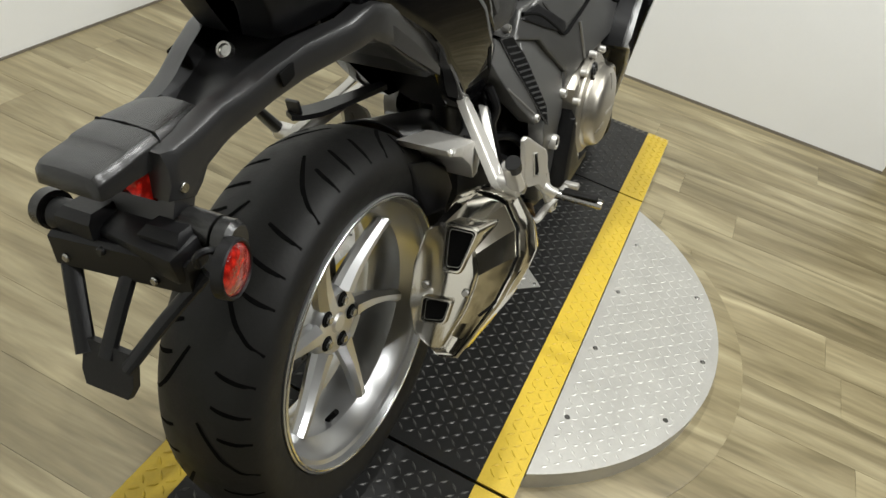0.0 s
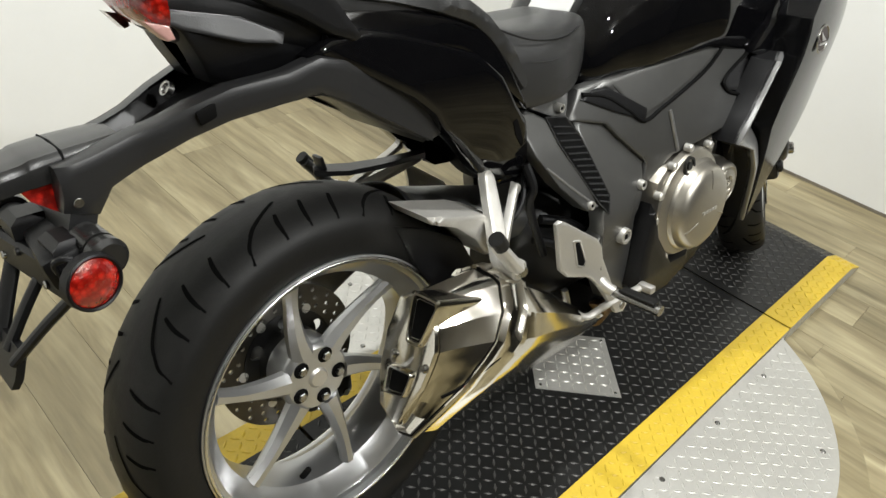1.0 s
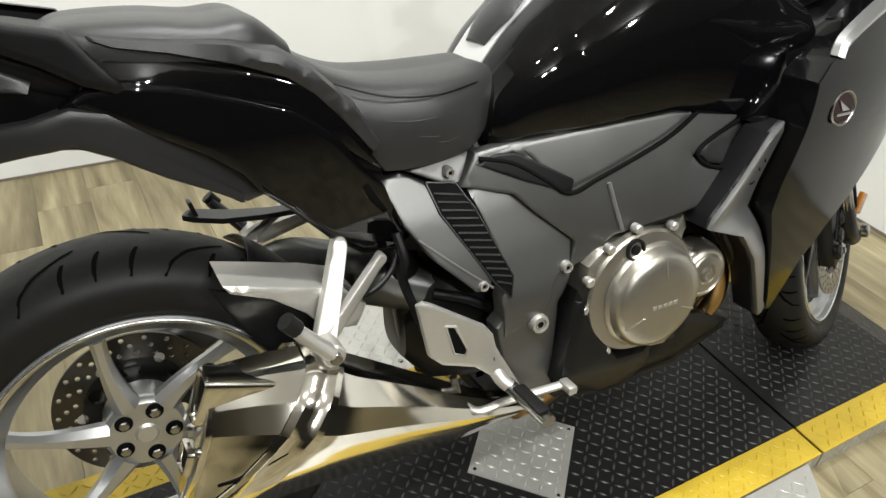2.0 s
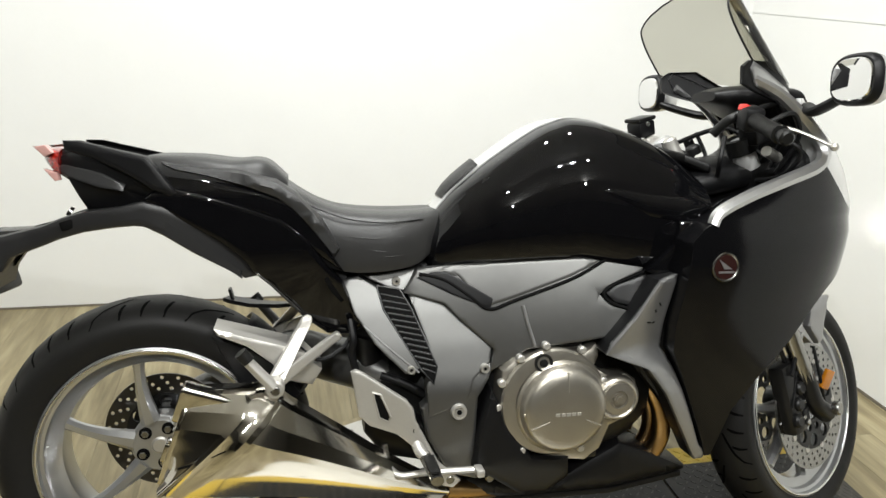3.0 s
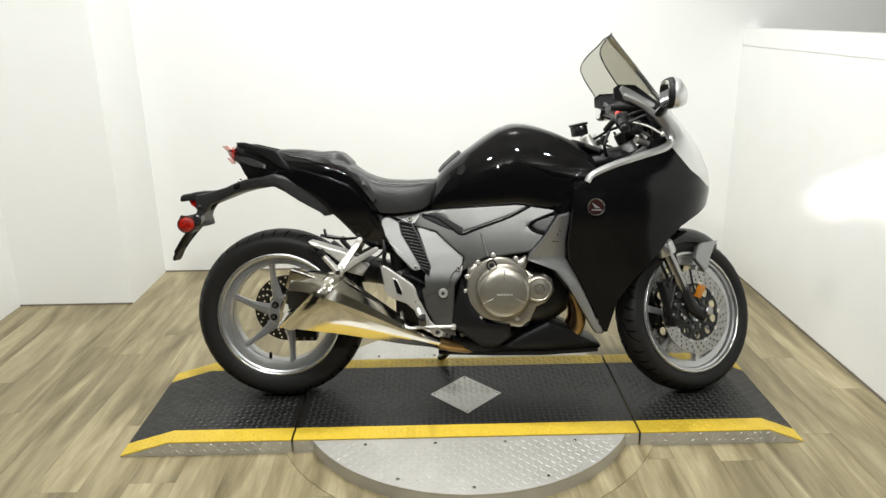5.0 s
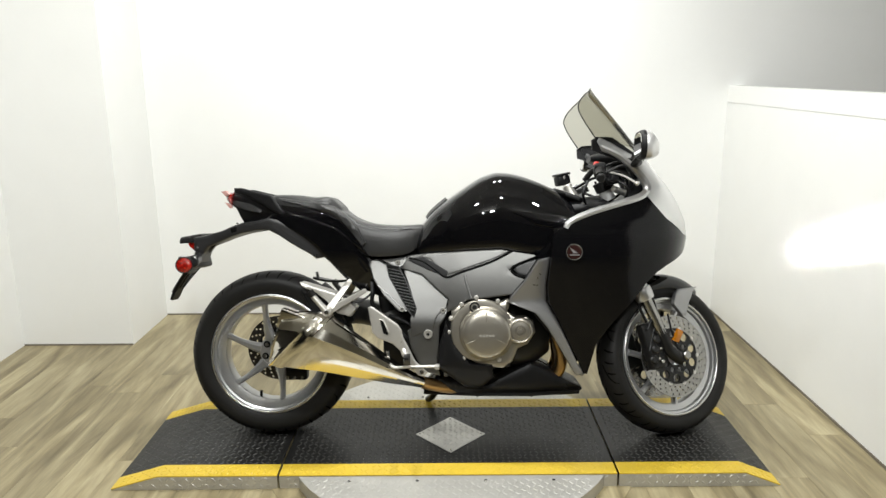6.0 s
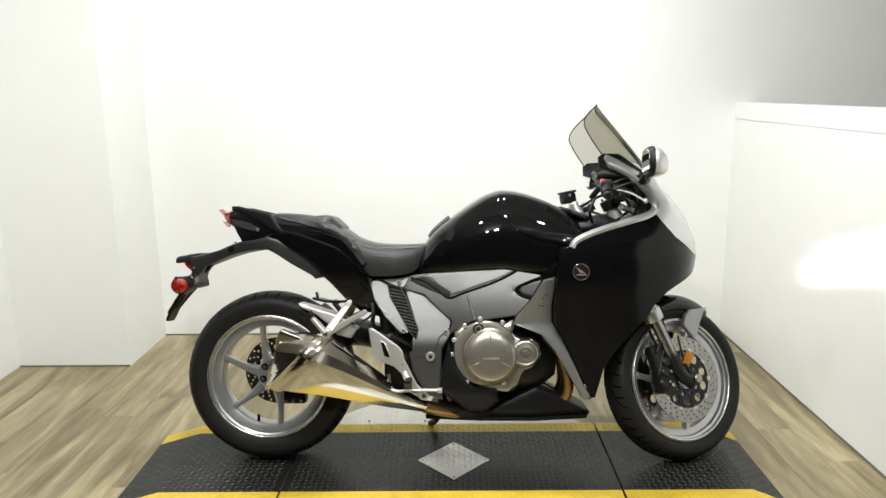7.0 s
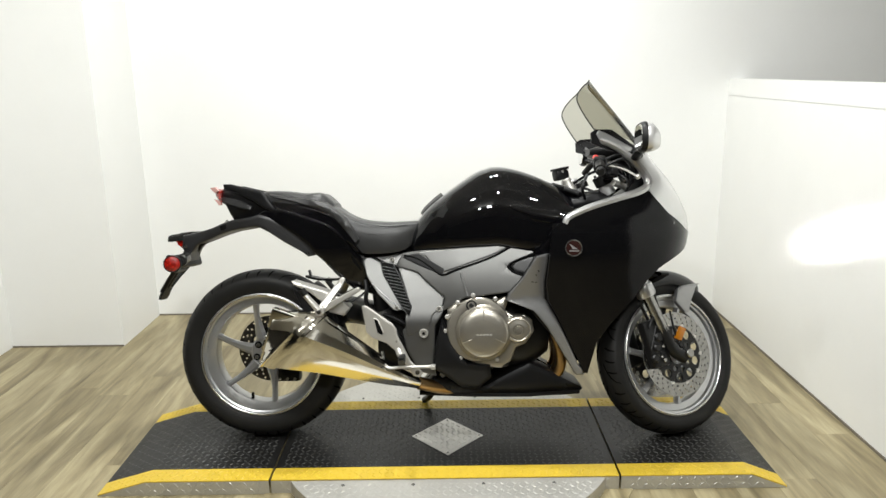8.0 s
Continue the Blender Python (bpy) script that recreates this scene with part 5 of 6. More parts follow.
for x, zt, zb, w in stations([(-0.372, 0.762, 0.748, 0.034), (-0.368, 0.770, 0.745, 0.041), (-0.355, 0.774, 0.745, 0.0435), (-0.327, 0.778, 0.748, 0.0440), (-0.322, 0.7805, 0.748, 0.0445), (-0.289, 0.784, 0.750, 0.044), (-0.25, 0.786, 0.752, 0.041), (-0.222, 0.787, 0.760, 0.036)], 2):
    x, zt, zb, yc = x + 0.014, zt + 0.005, zb + 0.006, 0.013
    top = [(x, yc + w * u, zt - 0.004 * abs(u) ** 3) for u in np.linspace(-0.84, 0.84, 9)]
    rings.append([(x, yc - w, zb), (x, yc - w, zt - 0.012), (x, yc - w * 0.965, zt - 0.008)] + top + [(x, yc + w * 0.965, zt - 0.008), (x, yc + w, zt - 0.012), (x, yc + w, zb)])
cap = part("plate_lamp", loft(rings), M_HOOD, mud, "satin black plate lamp hood", 28)
part("hood_seam", tube([(-0.274, -0.0315, 0.766), (-0.274, -0.0310, 0.777), (-0.274, -0.0255, 0.7865), (-0.274, 0.013, 0.7890), (-0.274, 0.0515, 0.7865), (-0.274, 0.0570, 0.777)], 0.0017, 6, 0), M_VOID, cap, "dark seam across the hood")
bm = bmesh.new()
skin(bm, [[(x, y, z) for x, z in ((-0.330, 0.764), (-0.274, 0.766), (-0.272, 0.722), (-0.286, 0.714), (-0.316, 0.738))] for y in (-0.024, -0.021, 0.045, 0.048)])
part("lamp_lens", bm, M_RED, cap, "red lens under the hood")
part("bar_neck", loft([[(x + a, y, z) for a, y in ((-0.016, -0.046), (-0.016, 0.058), (0.016, 0.058), (0.016, -0.046))] for x, z in ((-0.283, 0.676), (-0.276, 0.704), (-0.264, 0.735))]), M_ARM, mud, "black neck between the arm and the cross bar")
bar = part("signal_bar", inset_box((-0.300, 0.008, 0.672), (0.046, 0.176, 0.040), 0.008, pose(0, 0, 0, 0, -14, -7)), M_PLASTIC, mud, "black indicator cross bar")
for s in (-1, 1):
    part("bar_boss", disc((-0.276 if s < 0 else -0.314, s * (0.092 if s < 0 else 0.103), 0.684), (0.1, s, 0), 0.0225, 0.020, 28, 0.25), M_HOOD, bar, "round end of the cross bar")
part("bar_shoulder", tube([(-0.278, -0.050, 0.690), (-0.276, -0.088, 0.688)], 0.020, 20, 2), M_HOOD, bar, "rounded shoulder of the cross bar")
part("bar_socket", tube([(-0.312, 0.070, 0.682), (-0.314, 0.100, 0.681)], 0.018, 20, 2), M_PLASTIC, bar, "dark lamp socket")
for y, w in ((0.056, 0.050), (-0.048, 0.052)):
    rings = [[(-0.300 - 0.12 * y + a, y + b * w / 2, z) for a, b in ((-0.026, -1), (-0.026, 1), (0.018, 1), (0.018, -1))] for z in (0.676, 0.694)]
    rings.append([(-0.300 - 0.12 * y + a, y + b * w / 2, 0.702) for a, b in ((-0.016, -0.8), (-0.016, 0.8), (0.014, 0.8), (0.014, -0.8))])
    part("clamp_block", loft(rings), M_PLASTIC, bar, "black clamp block")
rings = [[(-0.326 - 0.12 * y, y, 0.676), (-0.332 - 0.12 * y, y, 0.672), (-0.331 - 0.12 * y, y, 0.636), (-0.318 - 0.12 * y, y, 0.632), (-0.312 - 0.12 * y, y, 0.640), (-0.316 - 0.12 * y, y, 0.674)] for y in (-0.082, -0.078, 0.072, 0.088)]
part("carrier_frame", loft(rings), M_PLASTIC, mud, "plate carrier cross plate")
for y, z in ((-0.066, 0.668), (-0.040, 0.645), (0.020, 0.668), (0.070, 0.648)):
    part("clamp_screw", disc((-0.331 - 0.12 * y, y, z), (-1, 0, 0.1), 0.0052, 0.005, 12, 0.3), M_STEEL if z < 0.65 else M_BLACKMETAL, bar)
refl = part("red_reflector", lathe([(0, 0.013), (0.012, 0.0125), (0.024, 0.010), (0.0285, 0.006), (0.0295, 0), (0, 0)], (-0.302, -0.120, 0.671), (0.2, -1, 0.0), 36), M_RED, mud, "round red side reflector")
part("reflector_rim", lathe([(0.028, 0), (0.028, 0.008), (0.030, 0.0095), (0.032, 0.008), (0.0325, -0.004), (0.02, -0.006)], (-0.302, -0.120, 0.671), (0.2, -1, 0.0), 36), M_PLASTIC, refl, "black reflector rim")
part("reflector_tab", tube([(-0.300, -0.118, 0.688), (-0.318, -0.112, 0.700), (-0.328, -0.105, 0.696), (-0.326, -0.103, 0.684)], 0.004, 8, 5), M_PLASTIC, mud)
rings = [[(-0.394, 0.026, 0.528), (-0.394, -0.034, 0.530), (-0.386, -0.034, 0.527), (-0.386, 0.026, 0.525)], [(-0.388, 0.034, 0.542), (-0.388, -0.040, 0.544), (-0.379, -0.040, 0.541), (-0.379, 0.034, 0.539)], [(-0.374, 0.036, 0.576), (-0.374, -0.034, 0.576), (-0.365, -0.034, 0.573), (-0.365, 0.036, 0.573)]]
flap = part("mud_flap", loft(rings), M_PLASTIC, mud, "black plastic plate flap")
for a, b in (((-0.322, 0.088, 0.650), (-0.380, 0.030, 0.560)), ((-0.312, 0.0, 0.655), (-0.378, 0.002, 0.562)), ((-0.300, -0.085, 0.652), (-0.380, -0.028, 0.560))):
    part("strut", tube([a, ((a[0] + b[0]) / 2, (a[1] + b[1]) / 2, (a[2] + b[2]) / 2 + 0.003), b], 0.011, 10, 3, flat=0.6), M_PLASTIC, flap, "thin black strut")

# ---- side covers and engine ----


def cover_w(x, z):
    return lerp(x, [(0.38, 0.125), (0.5, 0.128), (0.6, 0.150), (0.75, 0.180), (0.9, 0.200), (1.05, 0.212)]) - 0.003 - 0.7 * (z - 0.61) ** 2 + 0.16 * (0.63 - z)


def frame_w(x, z):
    return lerp(z, [(0.25, 0.168), (0.36, 0.174), (0.455, 0.177), (0.48, 0.172), (0.55, 0.152), (0.62, 0.128), (0.70, 0.088)]) + 0.03 * (x - 0.55)


for s in (-1, 1):
    sc = part("side_cover", panel([(0.545, 0.700), (0.60, 0.708), (0.721, 0.719), (0.883, 0.728), (0.985, 0.724), (1.025, 0.709), (1.015, 0.697), (0.935, 0.662), (0.922, 0.650), (0.940, 0.632), (0.994, 0.616), (0.984, 0.589), (0.943, 0.562), (0.821, 0.545), (0.770, 0.538), (0.719, 0.507), (0.688, 0.487), (0.699, 0.538), (0.628, 0.600), (0.598, 0.631), (0.516, 0.652)], cover_w, s, 0.003, 0.02, 0.018), M_SATIN, bike, "satin grey side cover")
    part("cover_pad", panel([(0.575, 0.697), (0.60, 0.707), (0.721, 0.718), (0.883, 0.727), (0.935, 0.722), (0.862, 0.688), (0.744, 0.646), (0.690, 0.628), (0.655, 0.652), (0.63, 0.686)], lambda x, z: cover_w(x, z) + 0.003, s, 0.004, 0.012, 0.018), M_SATIN, sc, "raised upper pad")
    # the groove's shade is a black bar laid along the surface
    part("cover_groove", strip_line([(0.548, 0.692), (0.60, 0.680), (0.65, 0.648), (0.690, 0.622), (0.744, 0.641), (0.862, 0.683), (0.939, 0.723)], cover_w, s, 0.0040, 0.0022), M_VOID, sc, "groove with its shade drawn as a black bar")
    # flat black patch; the bevel's dark slope is put into its colour
    part("cover_bevel", panel([(0.543, 0.684), (0.575, 0.696), (0.606, 0.696), (0.65, 0.672), (0.698, 0.644), (0.691, 0.623), (0.615, 0.651)], lambda x, z: cover_w(x, z) + 0.0045, s, 0.002, 0.01, 0.012), M_PLASTIC, sc, "flat black patch for the pad's dark bevel")
    part("cover_clip", strip_line([(0.758, 0.630), (0.768, 0.59), (0.782, 0.545)], cover_w, s, 0.004, 0.0015), M_SATIN2, sc, "raised rib")
    part("cover_inset", panel([(0.938, 0.652), (0.955, 0.672), (1.03, 0.695), (1.05, 0.66), (1.0, 0.622), (0.955, 0.632)], lambda x, z: cover_w(x, z) - 0.003, s, 0.006, 0.01, 0.015), M_ARM, sc, "recessed dark inlay")
    # groove round the inlay, its shade again a black bar
    part("inset_groove", strip_line([(1.02, 0.697), (0.95, 0.670), (0.930, 0.651), (0.952, 0.630), (1.0, 0.617)], cover_w, s, 0.004, 0.001), M_VOID, sc)
    fr = part("frame_cover", panel([(0.525, 0.655), (0.597, 0.634), (0.628, 0.603), (0.696, 0.540), (0.690, 0.510), (0.655, 0.478), (0.640, 0.430), (0.560, 0.40), (0.555, 0.47), (0.572, 0.50), (0.558, 0.56), (0.533, 0.63)], lambda x, z: frame_w(x, z) + 0.010, s, 0.0028, 0.03, 0.018), M_SATIN, bike, "satin grey frame cover")
    part("seat_rail_cover", panel([(0.392, 0.680), (0.423, 0.688), (0.470, 0.660), (0.515, 0.560), (0.545, 0.510), (0.530, 0.492), (0.512, 0.495), (0.453, 0.553), (0.412, 0.615)], lambda x, z: frame_w(x, z) + 0.012, s, 0.0028, 0.03, 0.018), M_SATIN, fr, "satin grey rail cover")
    part("cover_tab", panel([(0.425, 0.690), (0.510, 0.697), (0.560, 0.702), (0.517, 0.655), (0.49, 0.66)], lambda x, z: frame_w(x, z) + 0.006, s, 0.004, 0.02, 0.015), M_SATIN, fr)
    part("rail_fold", strip_line([(0.430, 0.592), (0.487, 0.541), (0.540, 0.497)], lambda x, z: frame_w(x, z) + 0.012, s, 0.0022, 0.0005), M_SATIN2, fr, "bright fold line of the rail cover")
    vent = part("vent", panel([(0.460, 0.668), (0.508, 0.660), (0.530, 0.622), (0.578, 0.508), (0.570, 0.474), (0.545, 0.502), (0.472, 0.622)], lambda x, z: frame_w(x, z) + 0.0135, s, 0.002, 0.004, 0.012), M_VOID, fr, "black slatted vent")
    part("vent_rim", tube([(x, s * (frame_w(x, z) + 0.0135), z) for x, z in ((0.460, 0.668), (0.508, 0.660), (0.530, 0.622), (0.578, 0.508), (0.570, 0.474), (0.545, 0.502), (0.472, 0.622), (0.460, 0.668))], 0.0018, 6, 0), M_ARM, vent, "dark rim of the vent")
    for k in range(13):
        z = 0.652 - 0.0122 * k
        xa = lerp(z, [(0.474, 0.572), (0.502, 0.549), (0.622, 0.476), (0.668, 0.464)])
        xb = lerp(z - 0.010, [(0.474, 0.570), (0.508, 0.575), (0.622, 0.527), (0.660, 0.506)])
        part("slat", tube([(xa, s * (frame_w(xa, z) + 0.0148), z), (xb, s * (frame_w(xb, z) + 0.0165), z - 0.010)], 0.0026, 6, 0, flat=0.7), M_ARM, vent)
    lo = part("pivot_cover", panel([(0.658, 0.499), (0.699, 0.509), (0.688, 0.477), (0.664, 0.438), (0.658, 0.284), (0.666, 0.253), (0.605, 0.270), (0.560, 0.35), (0.545, 0.42), (0.565, 0.44), (0.637, 0.448)], lambda x, z: frame_w(x, z) + 0.006, s, 0.004, 0.03, 0.018), M_SATIN, bike, "dark satin swingarm pivot cover")
    for (x, z, r, y) in ((0.622, 0.412, 0.017, 0.180), (0.678, 0.500, 0.010, 0.172), (0.524, 0.503, 0.0085, 0.164), (0.502, 0.676, 0.0085, 0.100)):
        b0 = part("bolt", lathe([(0, 0.007), (r * 0.45, 0.007), (r * 0.5, 0.003), (r * 0.6, 0.003), (r * 0.65, 0.009), (r * 0.9, 0.009), (r, 0.004), (r, -0.008)], (x, s * (y + 0.009), z), (0, s, 0), 20), M_ALU, lo, "bright steel bolt")
        part("bolt_socket", disc((x, s * (y + 0.0162), z), (0, s, 0), r * 0.36, 0.0012, 6, 0.1), M_VOID, lo)

# engine
rings = [oval(x, 0, z, w, h, 3.4, 32) for x, z, w, h in stations([(0.66, 0.40, 0.13, 0.12), (0.76, 0.42, 0.165, 0.14), (0.88, 0.42, 0.17, 0.15), (1.0, 0.42, 0.16, 0.15), (1.08, 0.45, 0.13, 0.13)], 3)]
engine = part("engine_block", loft(rings), M_BLACKMETAL, bike, "dark engine block")
rings = [oval(x, 0, z, w, h, 3.0, 28) for x, z, w, h in ((0.40, 0.63, 0.08, 0.085), (0.55, 0.61, 0.09, 0.125), (0.75, 0.64, 0.12, 0.11), (1.0, 0.65, 0.15, 0.12), (1.1, 0.65, 0.15, 0.12))]
part("inner_frame", loft(rings), M_PLASTIC, bike, "black inner frame")
rings = [oval(x, 0.0, z, w, h, 3.2, 24) for x, z, w, h in ((0.44, 0.36, 0.05, 0.05), (0.48, 0.37, 0.085, 0.11), (0.56, 0.375, 0.105, 0.13), (0.64, 0.38, 0.12, 0.13), (0.70, 0.39, 0.12, 0.11))]
part("gearbox_case", loft(rings), M_BLACKMETAL, engine, "dark gearbox case behind the footrest")
for pts in ([(0.47, -0.105, 0.47), (0.53, -0.125, 0.45), (0.60, -0.13, 0.40)], [(0.46, -0.10, 0.43), (0.52, -0.12, 0.40), (0.58, -0.125, 0.33)]):
    part("engine_hose", tube(pts, 0.009, 10, 6), M_PLASTIC, engine, "black engine hose")
CC = (0.838, 0.418)
case = part("crankcase_cover", panel([(0.709, 0.498), (0.735, 0.520), (0.775, 0.528), (0.825, 0.533), (0.885, 0.530), (0.918, 0.545), (0.925, 0.520), (0.915, 0.495), (0.945, 0.478), (0.985, 0.480), (1.012, 0.46), (1.020, 0.42), (0.99, 0.375), (0.955, 0.36), (0.935, 0.31), (0.90, 0.285), (0.86, 0.29), (0.80, 0.305), (0.738, 0.338), (0.705, 0.40)], lambda x, z: 0.203, -1, 0.012, 0.075, 0.02), M_ENGINE, engine, "bronze-grey crankcase cover")
Y = -0.203
clutch = part("clutch_cover", lathe([(0.101, -0.01), (0.101, 0.010), (0.098, 0.015), (0.094, 0.018), (0.091, 0.030), (0.087, 0.038), (0.079, 0.043), (0.064, 0.0462), (0.045, 0.048), (0, 0.049)], (CC[0], Y, CC[1]), (0, -1, 0), 64), M_ENGINE, engine, "round bronze-grey clutch cover")
for a in (90, 205, 335):
    ca, sa = math.cos(radians(a)), math.sin(radians(a))
    part("raised_rib", tube([(CC[0] + 0.044 * ca, Y - 0.0475, CC[1] + 0.044 * sa), (CC[0] + 0.064 * ca, Y - 0.0450, CC[1] + 0.064 * sa), (CC[0] + 0.083 * ca, Y - 0.0400, CC[1] + 0.083 * sa)], lambda u: 0.0016 + 0.0014 * u, 8, 2), M_ENGINE, clutch)
bm = bmesh.new()
for k in range(5):
    inset_box((CC[0] - 0.022 + 0.0115 * k, Y - 0.0492, CC[1] - 0.004), (0.0085, 0.0016, 0.0065), 0, None, bm)
part("raised_mark", bm, M_ALU, clutch, "row of plain raised marks")
part("cover_step", lathe([(0.116, -0.01), (0.116, 0.004), (0.112, 0.009), (0.100, 0.011), (0.085, 0.011)], (0.822, Y, 0.426), (0, -1, 0), 64), M_ENGINE, clutch, "stepped flange round the cover")
part("oil_filler", lathe([(0, 0.012), (0.008, 0.012), (0.009, 0.006), (0.013, 0.006), (0.015, 0.012), (0.019, 0.012), (0.021, 0)], (0.795, Y - 0.004, 0.514), (0, -1, 0.1), 28), M_BLACKMETAL, engine, "black oil filler cap")
for a in (20, 62, 100, 128, 158, 182, 212, 236, 300):
    r = 0.124 if a != 20 else 0.116
    part("case_bolt", disc((0.823 + r * math.cos(radians(a)), Y + 0.004, 0.427 + r * math.sin(radians(a))), (0, -1, 0), 0.0085, 0.016, 14, 0.3), M_ALU, engine)
pc = part("pulse_cover", lathe([(0.050, -0.01), (0.050, 0.010), (0.045, 0.018), (0.040, 0.020), (0.036, 0.017), (0.034, 0.020), (0.020, 0.022), (0.018, 0.018), (0.014, 0.018), (0.012, 0.023), (0, 0.023)], (0.962, Y, 0.428), (0, -1, 0), 48), M_ENGINE, engine, "small round bronze-grey cover")
part("pulse_bolt", disc((0.962, Y - 0.022, 0.428), (0, -1, 0), 0.009, 0.005, 6, 0.1), M_ENGINE, pc)
part("lower_engine_cover", panel([(0.688, 0.462), (0.705, 0.43), (0.718, 0.385), (0.779, 0.306), (0.861, 0.300), (0.868, 0.250), (0.822, 0.207), (0.758, 0.212), (0.697, 0.258), (0.652, 0.288), (0.662, 0.364)], lambda x, z: 0.217 - 0.35 * max(0, 0.3 - z), -1, 0.014, 0.05, 0.02), M_PLASTIC, engine, "black plastic lower engine cover")
part("lower_engine_cover", panel([(0.655, 0.46), (0.90, 0.46), (1.0, 0.38), (0.868, 0.230), (0.697, 0.258)], lambda x, z: 0.18, 1, 0.014, 0.05, 0.03), M_PLASTIC, engine, "black plastic lower engine cover")
part("drain_bracket", inset_box((0.905, -0.185, 0.305), (0.045, 0.03, 0.03), 0.006), M_BLACKMETAL, engine, "black bracket under the clutch cover")
part("cylinder_head", loft([oval(x, 0, z, w, h, 3, 24) for x, z, w, h in ((0.80, 0.53, 0.15, 0.03), (0.86, 0.54, 0.165, 0.04), (0.95, 0.535, 0.165, 0.045), (1.03, 0.50, 0.15, 0.06))]), M_BLACKMETAL, engine, "dark cylinder head")

# belly pan
bp_out = [(0.655, 0.247), (0.696, 0.247), (0.758, 0.211), (0.841, 0.213), (0.924, 0.258), (1.006, 0.297), (1.06, 0.275), (1.130, 0.238), (1.205, 0.198), (1.215, 0.182), (1.202, 0.161), (1.129, 0.153), (1.006, 0.154), (0.94, 0.160), (0.758, 0.163), (0.66, 0.160), (0.602, 0.180)]
for s in (-1, 1):
    part("belly_pan", panel(bp_out, lambda x, z: lerp(x, [(0.6, 0.13), (0.8, 0.155), (1.0, 0.150), (1.2, 0.10)]) - 1.2 * max(0, 0.2 - z), s, 0.016, 0.10, 0.02), M_PLASTIC, bike, "matt black belly pan")
part("belly_floor", loft([oval(x, 0, 0.172, w, 0.012, 4) for x, w in ((0.60, 0.10), (0.8, 0.13), (1.0, 0.13), (1.2, 0.08))]), M_PLASTIC, bike, "black belly pan floor")
for y in (-0.10, -0.05, 0.06):
    part("exhaust_header", tube([(1.04, y, 0.46), (1.10, y * 1.05, 0.40), (1.125, y * 1.1, 0.33), (1.12, y, 0.26), (1.06, y * 0.8, 0.20), (0.90, y * 0.5, 0.185)], 0.021, 16, 6), M_HEADER, bike, "heat-browned exhaust header pipe")

# ---- swingarm, exhaust, footrests ----
rings = [oval(x, y, z, w, h, 2.8, 24) for x, y, z, w, h in stations([(0.60, 0.0, 0.41, 0.10, 0.05), (0.48, 0.02, 0.44, 0.09, 0.05), (0.38, 0.06, 0.46, 0.07, 0.05), (0.28, 0.125, 0.46, 0.035, 0.055), (0.15, 0.14, 0.40, 0.035, 0.05), (0.0, 0.13, 0.325, 0.035, 0.055), (-0.06, 0.125, 0.31, 0.03, 0.045)], 4)]
swing = part("swingarm", loft(rings), M_SATIN, bike, "silver-grey single-sided swingarm")
part("swingarm_brace", panel([(0.137, 0.602), (0.145, 0.588), (0.20, 0.562), (0.245, 0.525), (0.275, 0.485), (0.325, 0.47), (0.345, 0.50), (0.31, 0.540), (0.262, 0.563), (0.19, 0.586)], lambda x, z: lerp(x, [(0.12, 0.168), (0.25, 0.158), (0.42, 0.118)]), -1, 0.005, 0.085, 0.016), M_ALU, swing, "pale aluminium brace beside the tyre")
bm = bmesh.new()
rows = []
for i in range(14):
    a = radians(20 + 34 * i / 13)
    rows.append([(RC[0] + (0.336 - 0.03 * v * v) * math.cos(a), 0.082 * v, RC[2] + (0.336 - 0.03 * v * v) * math.sin(a)) for v in np.linspace(-1, 1, 11)])
skin(bm, rows, False, False)
hug = part("tyre_hugger", bm, M_PLASTIC, swing, "black tyre hugger")
hug.modifiers.new("thick", "SOLIDIFY").thickness = 0.003
part("hugger_side", panel([(0.125, 0.572), (0.195, 0.545), (0.265, 0.502), (0.30, 0.44), (0.262, 0.415), (0.20, 0.436), (0.165, 0.490)], lambda x, z: 0.104, -1, 0.004, 0.03, 0.02), M_PLASTIC, hug, "black hugger side plate")
part("shock", tube([(0.47, -0.02, 0.34), (0.44, -0.02, 0.60)], 0.03, 16, 2), M_BLACKMETAL, bike, "dark rear shock absorber")

MUF = [(0.068, -0.194, 0.402, 0.050, 0.095, 0.36), (0.100, -0.203, 0.400, 0.060, 0.098, 0.75), (0.143, -0.210, 0.395, 0.072, 0.095, 1.10), (0.205, -0.210, 0.376, 0.075, 0.088, 0.90), (0.285, -0.199, 0.350, 0.069, 0.078, 0.60), (0.38, -0.183, 0.312, 0.058, 0.065, 0.30), (0.48, -0.167, 0.268, 0.044, 0.045, 0.10), (0.56, -0.152, 0.236, 0.032, 0.027, 0.0), (0.62, -0.140, 0.215, 0.026, 0.019, 0.0)]
MPROF = [(-0.35, 1.0), (0.2, 0.98), (0.42, 0.94), (0.86, 0.68), (1.06, 0.36), (1.02, 0.14), (0.87, -0.25), (0.36, -0.95), (0.0, -1.0), (-0.6, -0.85), (-0.95, -0.35), (-1.0, 0.3), (-0.78, 0.85)]
MUF_PTS = [(a[0] + (b[0] - a[0]) * i / 3, a[1] + (b[1] - a[1]) * i / 3) for a, b in zip(MPROF, MPROF[1:] + MPROF[:1]) for i in range(3)]


def muf_ring(x, yc, zc, w, h, k, grow=0.0):
    """A wedge-shaped section with a ridge on its outer face."""
    return [(x + k * v * h, yc - (w + grow) * u, zc + (h + grow) * v) for u, v in MUF_PTS]


